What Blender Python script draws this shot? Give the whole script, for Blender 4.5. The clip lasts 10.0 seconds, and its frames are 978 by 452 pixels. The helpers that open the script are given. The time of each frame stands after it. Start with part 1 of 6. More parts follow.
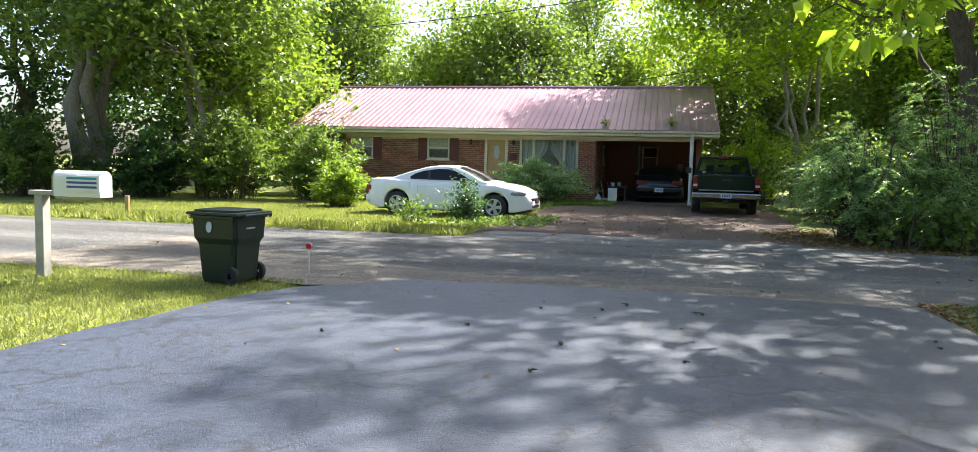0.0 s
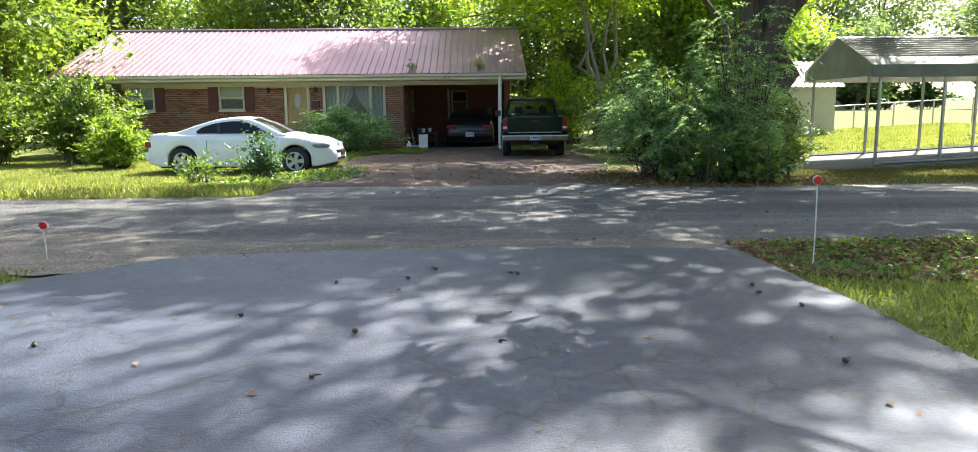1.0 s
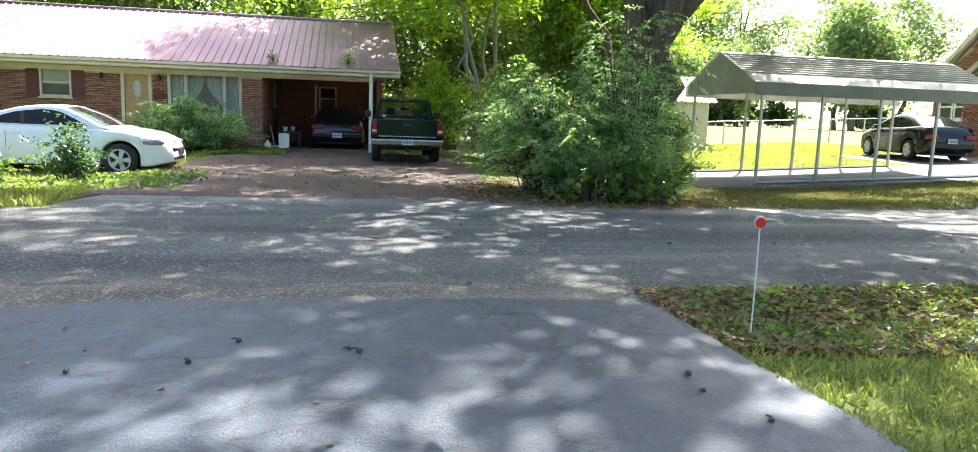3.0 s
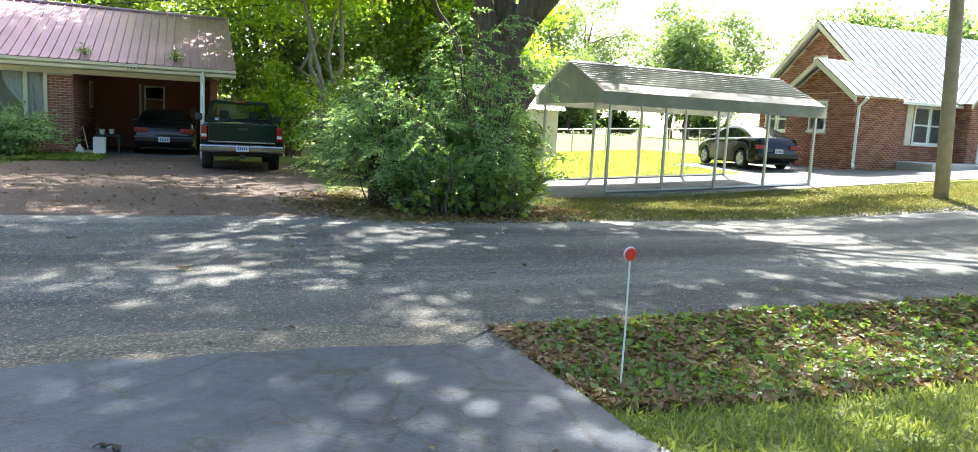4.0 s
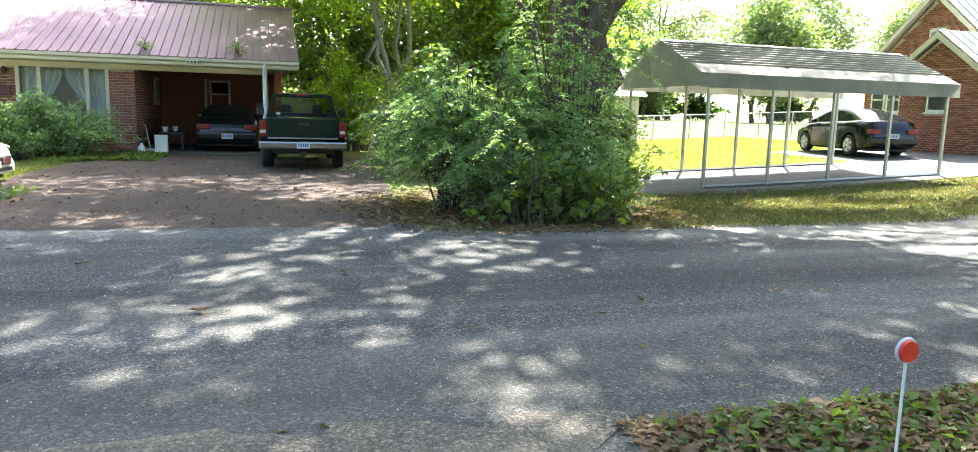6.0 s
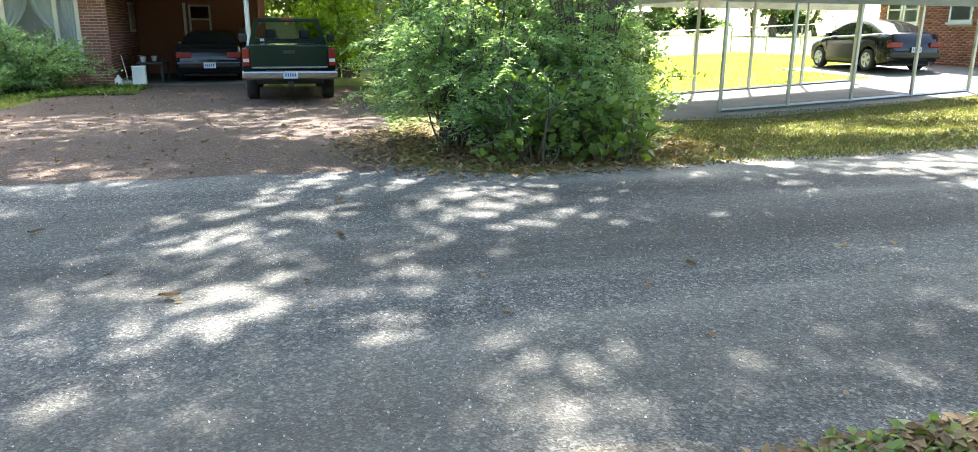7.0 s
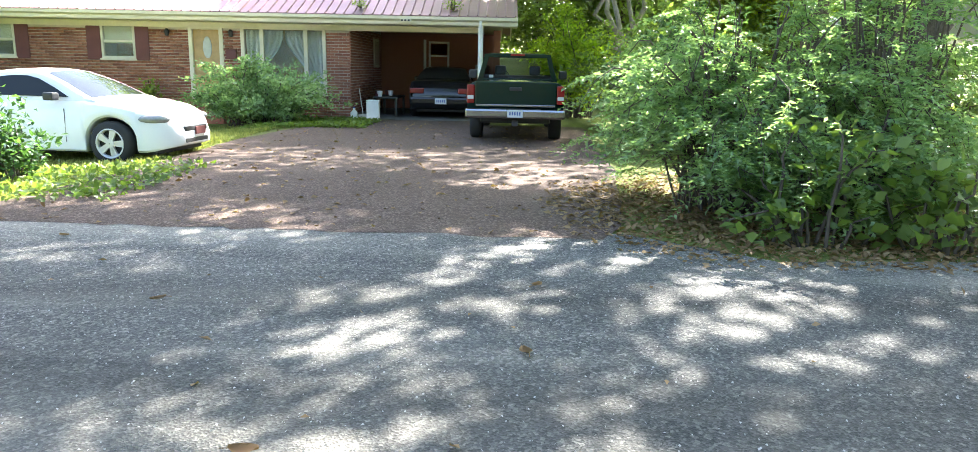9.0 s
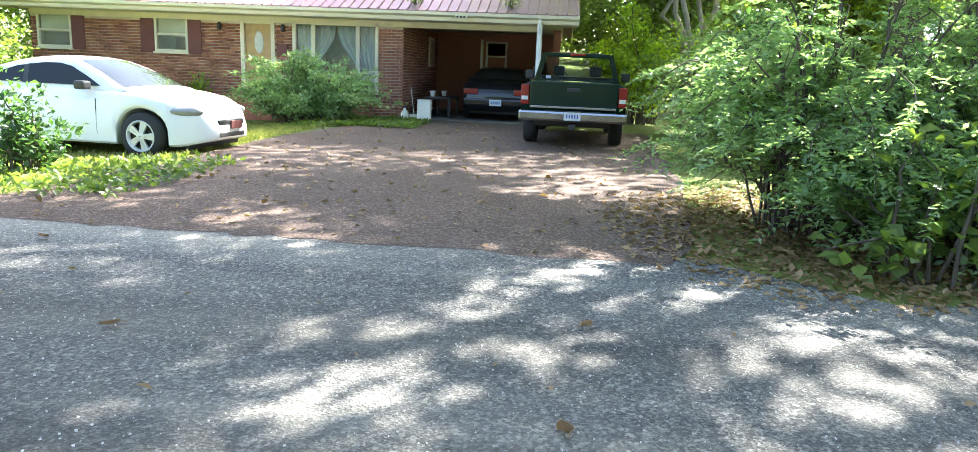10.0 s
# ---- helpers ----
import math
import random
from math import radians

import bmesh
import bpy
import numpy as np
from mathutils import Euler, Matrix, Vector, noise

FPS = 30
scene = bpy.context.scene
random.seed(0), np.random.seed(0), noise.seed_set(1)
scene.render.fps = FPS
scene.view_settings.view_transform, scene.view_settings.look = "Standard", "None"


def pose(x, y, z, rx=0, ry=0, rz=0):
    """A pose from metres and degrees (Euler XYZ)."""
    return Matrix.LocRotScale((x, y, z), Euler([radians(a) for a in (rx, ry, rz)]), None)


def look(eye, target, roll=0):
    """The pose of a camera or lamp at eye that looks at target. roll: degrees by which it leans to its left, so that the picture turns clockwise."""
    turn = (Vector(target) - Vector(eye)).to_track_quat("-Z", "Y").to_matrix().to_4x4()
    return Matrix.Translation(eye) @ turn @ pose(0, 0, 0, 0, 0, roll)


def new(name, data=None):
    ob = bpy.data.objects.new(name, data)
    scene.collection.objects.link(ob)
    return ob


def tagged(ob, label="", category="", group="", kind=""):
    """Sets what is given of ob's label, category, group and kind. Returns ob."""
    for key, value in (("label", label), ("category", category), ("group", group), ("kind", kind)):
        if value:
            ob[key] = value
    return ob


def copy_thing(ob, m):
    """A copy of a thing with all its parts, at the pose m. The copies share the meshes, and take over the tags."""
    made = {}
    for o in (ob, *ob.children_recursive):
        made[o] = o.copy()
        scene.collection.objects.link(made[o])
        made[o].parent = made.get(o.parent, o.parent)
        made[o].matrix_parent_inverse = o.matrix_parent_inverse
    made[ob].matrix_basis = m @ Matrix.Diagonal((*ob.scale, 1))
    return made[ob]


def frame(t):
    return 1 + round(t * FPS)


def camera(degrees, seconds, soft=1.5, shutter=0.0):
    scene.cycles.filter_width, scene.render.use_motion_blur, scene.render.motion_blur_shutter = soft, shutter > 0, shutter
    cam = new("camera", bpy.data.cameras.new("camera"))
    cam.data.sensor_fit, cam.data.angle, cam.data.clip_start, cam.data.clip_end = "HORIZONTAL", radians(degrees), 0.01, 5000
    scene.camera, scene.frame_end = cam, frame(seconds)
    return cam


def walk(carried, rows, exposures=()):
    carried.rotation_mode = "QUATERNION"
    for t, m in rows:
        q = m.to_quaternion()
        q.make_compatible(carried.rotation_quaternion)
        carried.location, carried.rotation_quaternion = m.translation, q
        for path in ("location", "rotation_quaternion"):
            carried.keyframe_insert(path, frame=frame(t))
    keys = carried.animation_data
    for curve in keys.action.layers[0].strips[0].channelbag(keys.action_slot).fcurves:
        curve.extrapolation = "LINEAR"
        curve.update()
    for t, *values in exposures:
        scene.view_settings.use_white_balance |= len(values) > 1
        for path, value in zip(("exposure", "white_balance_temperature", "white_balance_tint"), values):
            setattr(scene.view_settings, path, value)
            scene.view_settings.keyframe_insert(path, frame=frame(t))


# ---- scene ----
cam = camera(67.1, 10.0, soft=0.8)
PATH = [
    (0, (1.642, 0.161, 1.273), (1.196, 2.103, 1.105), 1.4),
    (0.5, (1.648, 0.583, 1.282), (1.376, 2.549, 1.036), 2.5),
    (1, (1.705, 1.065, 1.275), (1.747, 3.041, 0.968), -0.6),
    (1.5, (1.727, 1.524, 1.262), (1.801, 3.502, 0.971), -0.7),
    (2, (1.796, 1.95, 1.256), (1.963, 3.926, 0.997), 0.0),
    (2.5, (1.831, 2.386, 1.295), (2.04, 4.364, 1.087), 1.0),
    (3, (1.978, 2.786, 1.296), (2.354, 4.728, 0.999), 2.0),
    (3.2, (2.057, 2.969, 1.281), (2.592, 4.879, 1.021), 1.3),
    (4.3, (2.367, 3.833, 1.345), (3.182, 5.635, 1.048), 3.4),
    (4.5, (2.405, 4.005, 1.337), (3.263, 5.782, 1.012), 3.6),
    (5, (2.528, 4.344, 1.357), (3.328, 6.161, 1.111), 1.7),
    (5.5, (2.66, 4.76, 1.365), (3.186, 6.669, 1.083), 2.9),
    (5.7, (2.671, 4.952, 1.333), (3.25, 6.844, 1.04), 1.8),
    (6.8, (2.764, 5.923, 1.427), (3.3, 7.801, 0.996), 1.1),
    (7, (2.782, 6.115, 1.427), (3.356, 7.96, 0.914), 0.4),
    (7.5, (2.886, 6.534, 1.417), (3.401, 8.399, 0.914), 0.1),
    (8, (2.968, 6.967, 1.449), (3.395, 8.873, 1.016), 0.7),
    (8.5, (3.024, 7.399, 1.423), (3.348, 9.321, 0.974), 0.3),
    (9, (3.109, 7.882, 1.344), (3.093, 9.838, 0.926), 1.2),
    (9.5, (3.14, 8.384, 1.274), (3.084, 10.346, 0.89), 0.2),
    (10, (3.18, 8.836, 1.222), (3.013, 10.787, 0.814), 2.4),
]
EXPOSURES = [(0.0, 1.85, 6300, 10), (2.5, 2.38, 6200, 7), (5.5, 2.65, 6250, 7), (7.0, 3.0, 6300, 8), (10.0, 3.3, 6250, 8)]
walk(cam, [(t, look(eye, target, roll)) for t, eye, target, roll in PATH], EXPOSURES)

# ---- world, sun ----
SUN_EL, SUN_AZ = 47.0, 34.0      # elevation; azimuth from +y towards +x, in degrees
world = bpy.data.worlds.new("sky")
scene.world = world
world.use_nodes = True
wn = world.node_tree.nodes
sky = wn.new("ShaderNodeTexSky")
sky.sky_type = "NISHITA"
sky.sun_disc = False
sky.sun_elevation, sky.sun_rotation = radians(SUN_EL), radians(SUN_AZ)
sky.dust_density = 3.0
wn["Background"].inputs[1].default_value = 0.10
world.node_tree.links.new(sky.outputs[0], wn["Background"].inputs[0])
sd = Vector((math.sin(radians(SUN_AZ)) * math.cos(radians(SUN_EL)), math.cos(radians(SUN_AZ)) * math.cos(radians(SUN_EL)), math.sin(radians(SUN_EL))))
sun = new("sun", bpy.data.lights.new("sun", "SUN"))
sun.data.energy, sun.data.angle, sun.data.color = 5.0, radians(0.7), (1.0, 0.96, 0.90)
sun.matrix_world = look(sd * 60, (0, 0, 0))


# ---- materials ----
def mat(name, rough=0.6, metal=0.0, spec=0.5):
    m = bpy.data.materials.new(name)
    m.use_nodes = True
    b = m.node_tree.nodes["Principled BSDF"]
    b.inputs["Roughness"].default_value = rough
    b.inputs["Metallic"].default_value = metal
    b.inputs["Specular IOR Level"].default_value = spec
    return m


def nd(m, kind, **sets):
    n = m.node_tree.nodes.new("ShaderNode" + kind)
    for k, v in sets.items():
        n.inputs[k.replace("_", " ")].default_value = v
    return n


def ln(m, a, b):
    m.node_tree.links.new(a, b)


def bsdf(m):
    return m.node_tree.nodes["Principled BSDF"]


def ramp(m, fac, stops):
    r = m.node_tree.nodes.new("ShaderNodeValToRGB")
    el = r.color_ramp.elements
    while len(el) < len(stops):
        el.new(0.5)
    for e, (p, c) in zip(el, stops):
        e.position, e.color = p, (*c, 1)
    ln(m, fac, r.inputs[0])
    return r.outputs[0]


def mixc(m, fac, a, b, blend="MIX"):
    x = m.node_tree.nodes.new("ShaderNodeMix")
    x.data_type, x.blend_type = "RGBA", blend
    for s, v in ((x.inputs[0], fac), (x.inputs[6], a), (x.inputs[7], b)):
        if hasattr(v, "links"):
            ln(m, v, s)
        else:
            s.default_value = v if isinstance(v, float) else (*v, 1)
    return x.outputs[2]


def coords(m, scale=(1, 1, 1)):
    c = nd(m, "TexCoord")
    mp = nd(m, "Mapping", Scale=scale)
    ln(m, c.outputs["Object"], mp.inputs[0])
    return mp.outputs[0]


def noise_(m, scale, detail=4.0, rough=0.6, vec=None):
    n = nd(m, "TexNoise", Scale=scale, Detail=detail, Roughness=rough)
    ln(m, vec if vec is not None else coords(m), n.inputs[0])
    return n.outputs[0]


def bump(m, height, strength=0.3, dist=0.01):
    b = nd(m, "Bump", Strength=strength, Distance=dist)
    ln(m, height, b.inputs["Height"])
    ln(m, b.outputs[0], bsdf(m).inputs["Normal"])


def plain(name, col, rough=0.6, metal=0.0, vary=0.25, scale=3.0, grain=60.0, spec=0.5, bumpy=0.15):
    """A plain surface with large stains and fine grain."""
    m = mat(name, rough, metal, spec)
    v = coords(m)
    dark = tuple(c * (1 - vary) for c in col)
    light = tuple(min(1, c * (1 + vary * 0.6)) for c in col)
    a = ramp(m, noise_(m, scale, 6, 0.65, v), [(0.3, dark), (0.55, col), (0.75, light)])
    g = noise_(m, grain, 3, 0.6, v)
    c = mixc(m, 0.25, a, ramp(m, g, [(0.3, dark), (0.7, light)]))
    ln(m, c, bsdf(m).inputs["Base Color"])
    bump(m, g, bumpy, 0.004)
    return m


def leafy(name, c1, c2, c3, gloss=0.38, trans=0.42):
    """Leaves: a different green on each leaf; light shines through them."""
    m = mat(name, gloss, 0.0, 0.45)
    g = nd(m, "NewGeometry")
    col = ramp(m, g.outputs["Random Per Island"], [(0.0, c1), (0.5, c2), (0.97, c3)])
    big = noise_(m, 0.55, 2, 0.5)
    col = mixc(m, 0.35, col, ramp(m, big, [(0.35, c1), (0.65, c3)]))
    ln(m, col, bsdf(m).inputs["Base Color"])
    t = nd(m, "BsdfTranslucent")
    bright = mixc(m, 1.0, col, (2.2, 2.3, 1.0), "MULTIPLY")
    ln(m, bright, t.inputs[0])
    x = nd(m, "MixShader", Fac=trans)
    ln(m, bsdf(m).outputs[0], x.inputs[1])
    ln(m, t.outputs[0], x.inputs[2])
    ln(m, x.outputs[0], m.node_tree.nodes["Material Output"].inputs[0])
    return m


def asphalt_mat(name="asphalt", tint=(1.42, 1.38, 1.28), tracks=True):
    """Worn asphalt: chips of stone in tar, with dark tyre tracks along the road."""
    m = mat(name, 0.85, 0, 0.3)
    v = coords(m)
    streak = noise_(m, 1.0, 5, 0.6, coords(m, (0.12, 0.9, 1)))
    base = ramp(m, streak, [(0.40, (0.035, 0.035, 0.038)), (0.5, (0.085, 0.083, 0.08)), (0.6, (0.18, 0.168, 0.15))])
    vo = nd(m, "TexVoronoi", Scale=95.0)
    ln(m, v, vo.inputs[0])
    chips = nd(m, "TexVoronoi", Scale=52.0)
    ln(m, v, chips.inputs[0])
    stones = ramp(m, vo.outputs["Color"], [(0.25, (0.025, 0.025, 0.026)), (0.62, (0.10, 0.098, 0.094)), (0.93, (0.30, 0.29, 0.27))])
    stones = mixc(m, 0.45, stones, ramp(m, chips.outputs["Color"], [(0.3, (0.02, 0.02, 0.022)), (0.7, (0.10, 0.098, 0.092)), (0.95, (0.42, 0.40, 0.37))]))
    c = mixc(m, 1.0, mixc(m, 0.58, base, stones), tint, "MULTIPLY")
    if tracks:
        xyz = nd(m, "SeparateXYZ")
        ln(m, v, xyz.inputs[0])
        warp = nd(m, "Math")
        warp.operation = "MULTIPLY_ADD"
        ln(m, noise_(m, 0.5, 4, 0.6, coords(m, (0.5, 1, 1))), warp.inputs[0])
        warp.inputs[1].default_value = 0.8
        ln(m, xyz.outputs[1], warp.inputs[2])
        span = nd(m, "MapRange")
        ln(m, warp.outputs[0], span.inputs[0])
        span.inputs[1].default_value, span.inputs[2].default_value = 7.4, 14.4
        tone = [(0.0, 1.3), (0.13, 0.95), (0.24, 0.62), (0.33, 0.95), (0.40, 1.2), (0.46, 0.8), (0.54, 0.58), (0.61, 0.95), (0.66, 1.05), (0.72, 0.66), (0.79, 1.1), (0.9, 1.35)]
        band = ramp(m, span.outputs[0], [(p, (g, g, g)) for p, g in tone])
        c = mixc(m, 1.0, c, band, "MULTIPLY")
    ln(m, c, bsdf(m).inputs["Base Color"])
    bump(m, vo.outputs["Distance"], 0.7, 0.010)
    return m


def sealed_mat():
    m = mat("sealed_asphalt", 0.5, 0, 0.8)
    v = coords(m)
    fine = noise_(m, 60.0, 4, 0.75, v)
    big = noise_(m, 0.9, 5, 0.6, v)
    base = ramp(m, big, [(0.3, (0.007, 0.012, 0.026)), (0.7, (0.017, 0.026, 0.052))])
    grains = ramp(m, fine, [(0.38, (0.004, 0.006, 0.011)), (0.62, (0.085, 0.105, 0.155))])
    mid = noise_(m, 16.0, 6, 0.8, v)
    c = mixc(m, 0.45, base, grains)
    c = mixc(m, 0.45, c, ramp(m, mid, [(0.4, (0.005, 0.007, 0.012)), (0.6, (0.055, 0.068, 0.10))]))
    w = noise_(m, 2.5, 3, 0.6, v)
    wv = nd(m, "VectorMath")
    ln(m, v, wv.inputs[0])
    ln(m, w, wv.inputs[1])
    vo = nd(m, "TexVoronoi", Scale=1.7)
    vo.feature = "DISTANCE_TO_EDGE"
    ln(m, wv.outputs[0], vo.inputs[0])
    crack = ramp(m, vo.outputs["Distance"], [(0.0, (1, 1, 1)), (0.016, (0.7, 0.7, 0.7)), (0.034, (0, 0, 0))])
    where = ramp(m, noise_(m, 0.7, 3, 0.6, v), [(0.38, (0, 0, 0)), (0.5, (1, 1, 1))])
    k = mixc(m, 1.0, crack, where, "MULTIPLY")
    c = mixc(m, k, c, (0.008, 0.008, 0.010))
    ln(m, c, bsdf(m).inputs["Base Color"])
    ln(m, ramp(m, fine, [(0.3, (0.46, 0.46, 0.46)), (0.7, (0.64, 0.64, 0.64))]), bsdf(m).inputs["Roughness"])
    bump(m, fine, 0.75, 0.010)
    return m


def gravel_mat():
    m = mat("brown_aggregate", 0.9, 0, 0.25)
    v = coords(m)
    vo = nd(m, "TexVoronoi", Scale=60.0)
    ln(m, v, vo.inputs[0])
    big = noise_(m, 0.8, 6, 0.65, v)
    base = ramp(m, big, [(0.3, (0.070, 0.044, 0.033)), (0.55, (0.112, 0.074, 0.056)), (0.75, (0.16, 0.115, 0.09))])
    stones = ramp(m, vo.outputs["Color"], [(0.2, (0.04, 0.027, 0.022)), (0.6, (0.125, 0.085, 0.066)), (0.95, (0.34, 0.27, 0.22))])
    ln(m, mixc(m, 0.5, base, stones), bsdf(m).inputs["Base Color"])
    bump(m, vo.outputs["Distance"], 0.6, 0.008)
    return m


def ground_mat():
    m = mat("grassy_soil", 0.95, 0, 0.15)
    v = coords(m)
    big = noise_(m, 0.5, 6, 0.65, v)
    fine = noise_(m, 28.0, 4, 0.7, v)
    a = ramp(m, big, [(0.3, (0.10, 0.115, 0.03)), (0.5, (0.17, 0.19, 0.05)), (0.72, (0.24, 0.23, 0.09))])
    b = ramp(m, fine, [(0.32, (0.05, 0.055, 0.02)), (0.65, (0.20, 0.24, 0.06))])
    ln(m, mixc(m, 0.5, a, b), bsdf(m).inputs["Base Color"])
    bump(m, fine, 0.7, 0.03)
    return m


def bark_mat(name, c1, c2):
    m = mat(name, 0.95, 0, 0.1)
    v = coords(m, (6, 6, 1.2))
    n = noise_(m, 2.0, 6, 0.7, v)
    f = noise_(m, 9.0, 4, 0.7, v)
    ln(m, mixc(m, 0.4, ramp(m, n, [(0.3, c1), (0.7, c2)]), ramp(m, f, [(0.35, c1), (0.7, c2)])), bsdf(m).inputs["Base Color"])
    bump(m, n, 0.9, 0.05)
    return m


def brick_mat():
    m = mat("brick", 0.9, 0, 0.2)
    o = nd(m, "ObjectInfo")
    g = nd(m, "NewGeometry")
    s = nd(m, "Math")
    ln(m, o.outputs["Random"], s.inputs[0])
    ln(m, g.outputs["Random Per Island"], s.inputs[1])
    fr = nd(m, "Math")
    fr.operation = "FRACT"
    ln(m, s.outputs[0], fr.inputs[0])
    c = ramp(m, fr.outputs[0], [(0.0, (0.21, 0.075, 0.05)), (0.4, (0.35, 0.14, 0.085)), (0.75, (0.44, 0.20, 0.125)), (1.0, (0.28, 0.12, 0.09))])
    n = noise_(m, 40.0, 4, 0.7)
    c = mixc(m, 0.3, c, ramp(m, n, [(0.3, (0.10, 0.045, 0.035)), (0.7, (0.36, 0.18, 0.13))]))
    ln(m, c, bsdf(m).inputs["Base Color"])
    bump(m, n, 0.4, 0.004)
    return m


def glass_mat(name, tint=(0.5, 0.55, 0.55), rough=0.03, trans=0.0, base=(0.015, 0.017, 0.018), ior=1.18):
    m = mat(name, rough, 0.0, 0.25)
    bsdf(m).inputs["Base Color"].default_value = (*base, 1)
    if trans:
        bsdf(m).inputs["Base Color"].default_value = (*tint, 1)
        bsdf(m).inputs["Transmission Weight"].default_value = trans
        bsdf(m).inputs["IOR"].default_value = ior
    return m


M_ASPHALT, M_SEAL, M_GRAVEL, M_GROUND = asphalt_mat(), sealed_mat(), gravel_mat(), ground_mat()
M_BRICK = brick_mat()
M_MORTAR = plain("mortar", (0.56, 0.48, 0.40), 0.95, vary=0.3)
M_CREAM = plain("cream_paint", (0.66, 0.60, 0.45), 0.55, vary=0.12)
M_WHITE = plain("white_paint", (0.78, 0.77, 0.73), 0.5, vary=0.1)
M_SHUTTER = plain("maroon_paint", (0.13, 0.035, 0.03), 0.6)
M_DOOR = plain("tan_wood", (0.42, 0.27, 0.11), 0.45, vary=0.3, scale=6)
M_ROOF = plain("red_metal", (0.37, 0.24, 0.26), 0.55, 0.85, vary=0.18, scale=0.8, bumpy=0.04)
M_ROOFW = plain("pale_metal", (0.62, 0.60, 0.57), 0.38, 0.4, vary=0.12, scale=0.8, bumpy=0.04)
M_CPROOF = plain("weathered_grey_metal", (0.34, 0.34, 0.29), 0.5, 0.3, vary=0.35, scale=1.5, bumpy=0.05)
M_GALV = plain("galvanised_steel", (0.45, 0.45, 0.44), 0.4, 0.7, vary=0.15)
M_CONC = plain("concrete", (0.45, 0.43, 0.40), 0.9, vary=0.2)
M_DARK = plain("black_plastic", (0.02, 0.02, 0.02), 0.5, vary=0.2)
M_RUBBER = plain("rubber", (0.022, 0.022, 0.022), 0.8, vary=0.3)
M_BIN = plain("dark_green_plastic", (0.014, 0.026, 0.018), 0.42, vary=0.3, scale=4)
M_WOOD = plain("weathered_wood", (0.42, 0.39, 0.34), 0.9, vary=0.3, scale=8)
M_POLE = plain("pole_wood", (0.33, 0.27, 0.20), 0.9, vary=0.3, scale=5)
M_GLASS = glass_mat("window_glass", (0.85, 0.9, 0.85), 0.02, 0.9)
M_TINT = glass_mat("car_glass")
M_SEETHROUGH = glass_mat("clear_car_glass", (0.62, 0.70, 0.66), 0.0, 1.0, ior=1.08)
M_TAN = asphalt_mat("tan_grit", (1.75, 1.55, 1.25), False)
M_CARW = plain("white_car_paint", (0.78, 0.78, 0.77), 0.22, vary=0.05, bumpy=0.0)
M_CARG = plain("dark_green_car_paint", (0.004, 0.017, 0.013), 0.16, spec=0.25, vary=0.1, bumpy=0.0)
M_CARB = plain("black_car_paint", (0.008, 0.008, 0.010), 0.15, vary=0.1, bumpy=0.0)
M_CHROME = plain("chrome", (0.30, 0.30, 0.31), 0.2, 1.0, vary=0.1, bumpy=0.0)
M_ALLOY = plain("alloy", (0.55, 0.55, 0.56), 0.35, 0.35, vary=0.1, bumpy=0.0)
M_RED = plain("red_lens", (0.22, 0.010, 0.008), 0.25, vary=0.1, bumpy=0.0)
M_REFL = plain("reflector_red", (0.75, 0.035, 0.03), 0.3, vary=0.1, bumpy=0.0)
M_LENS = plain("clear_lens", (0.6, 0.6, 0.58), 0.1, 0.2, vary=0.15, scale=12, bumpy=0.0)
M_HEAD = plain("headlight_lens", (0.30, 0.30, 0.29), 0.12, 0.3, vary=0.35, scale=14, bumpy=0.0)
M_PLATE = plain("plate_white", (0.55, 0.57, 0.60), 0.5, vary=0.08)
M_BLUE = plain("blue_print", (0.05, 0.09, 0.3), 0.6)
M_TEAL = plain("teal_print", (0.03, 0.28, 0.42), 0.6)
M_BARK = bark_mat("bark", (0.05, 0.04, 0.032), (0.20, 0.165, 0.13))
M_BARK2 = bark_mat("grey_bark", (0.12, 0.105, 0.085), (0.38, 0.34, 0.29))
M_LEAF = leafy("leaf_green", (0.062, 0.10, 0.023), (0.11, 0.165, 0.038), (0.19, 0.245, 0.06))
M_LEAFB = leafy("leaf_blue_green", (0.10, 0.165, 0.085), (0.175, 0.265, 0.145), (0.31, 0.39, 0.25), 0.24, 0.5)
M_LEAFD = leafy("leaf_dark", (0.030, 0.065, 0.022), (0.048, 0.10, 0.034), (0.075, 0.14, 0.05))
M_LEAFY = leafy("leaf_yellow_green", (0.09, 0.15, 0.02), (0.15, 0.22, 0.035), (0.25, 0.30, 0.05))
M_GRASS = leafy("grass_blade", (0.14, 0.165, 0.045), (0.22, 0.25, 0.075), (0.34, 0.33, 0.14), 0.6, 0.35)
# thin verge grass; the tree's shade is put into its darker brownish green
M_GRASSB = leafy("thin_shade_toned_grass", (0.075, 0.085, 0.025), (0.13, 0.135, 0.04), (0.20, 0.18, 0.075), 0.7, 0.25)
# far leaves: distance haze is put into this paler, less saturated green
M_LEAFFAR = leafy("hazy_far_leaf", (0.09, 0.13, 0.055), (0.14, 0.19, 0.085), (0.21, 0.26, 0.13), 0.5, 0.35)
M_WORN = plain("grey_gravel", (0.13, 0.125, 0.115), 0.95, vary=0.4, scale=1.5, grain=45.0, bumpy=0.7)
# brighter leaf copy: backlit sunshine is put into its colour and translucency
M_LEAFSUN = leafy("leaf_painted_sun", (0.10, 0.16, 0.02), (0.19, 0.27, 0.03), (0.32, 0.38, 0.05), 0.45, 0.66)
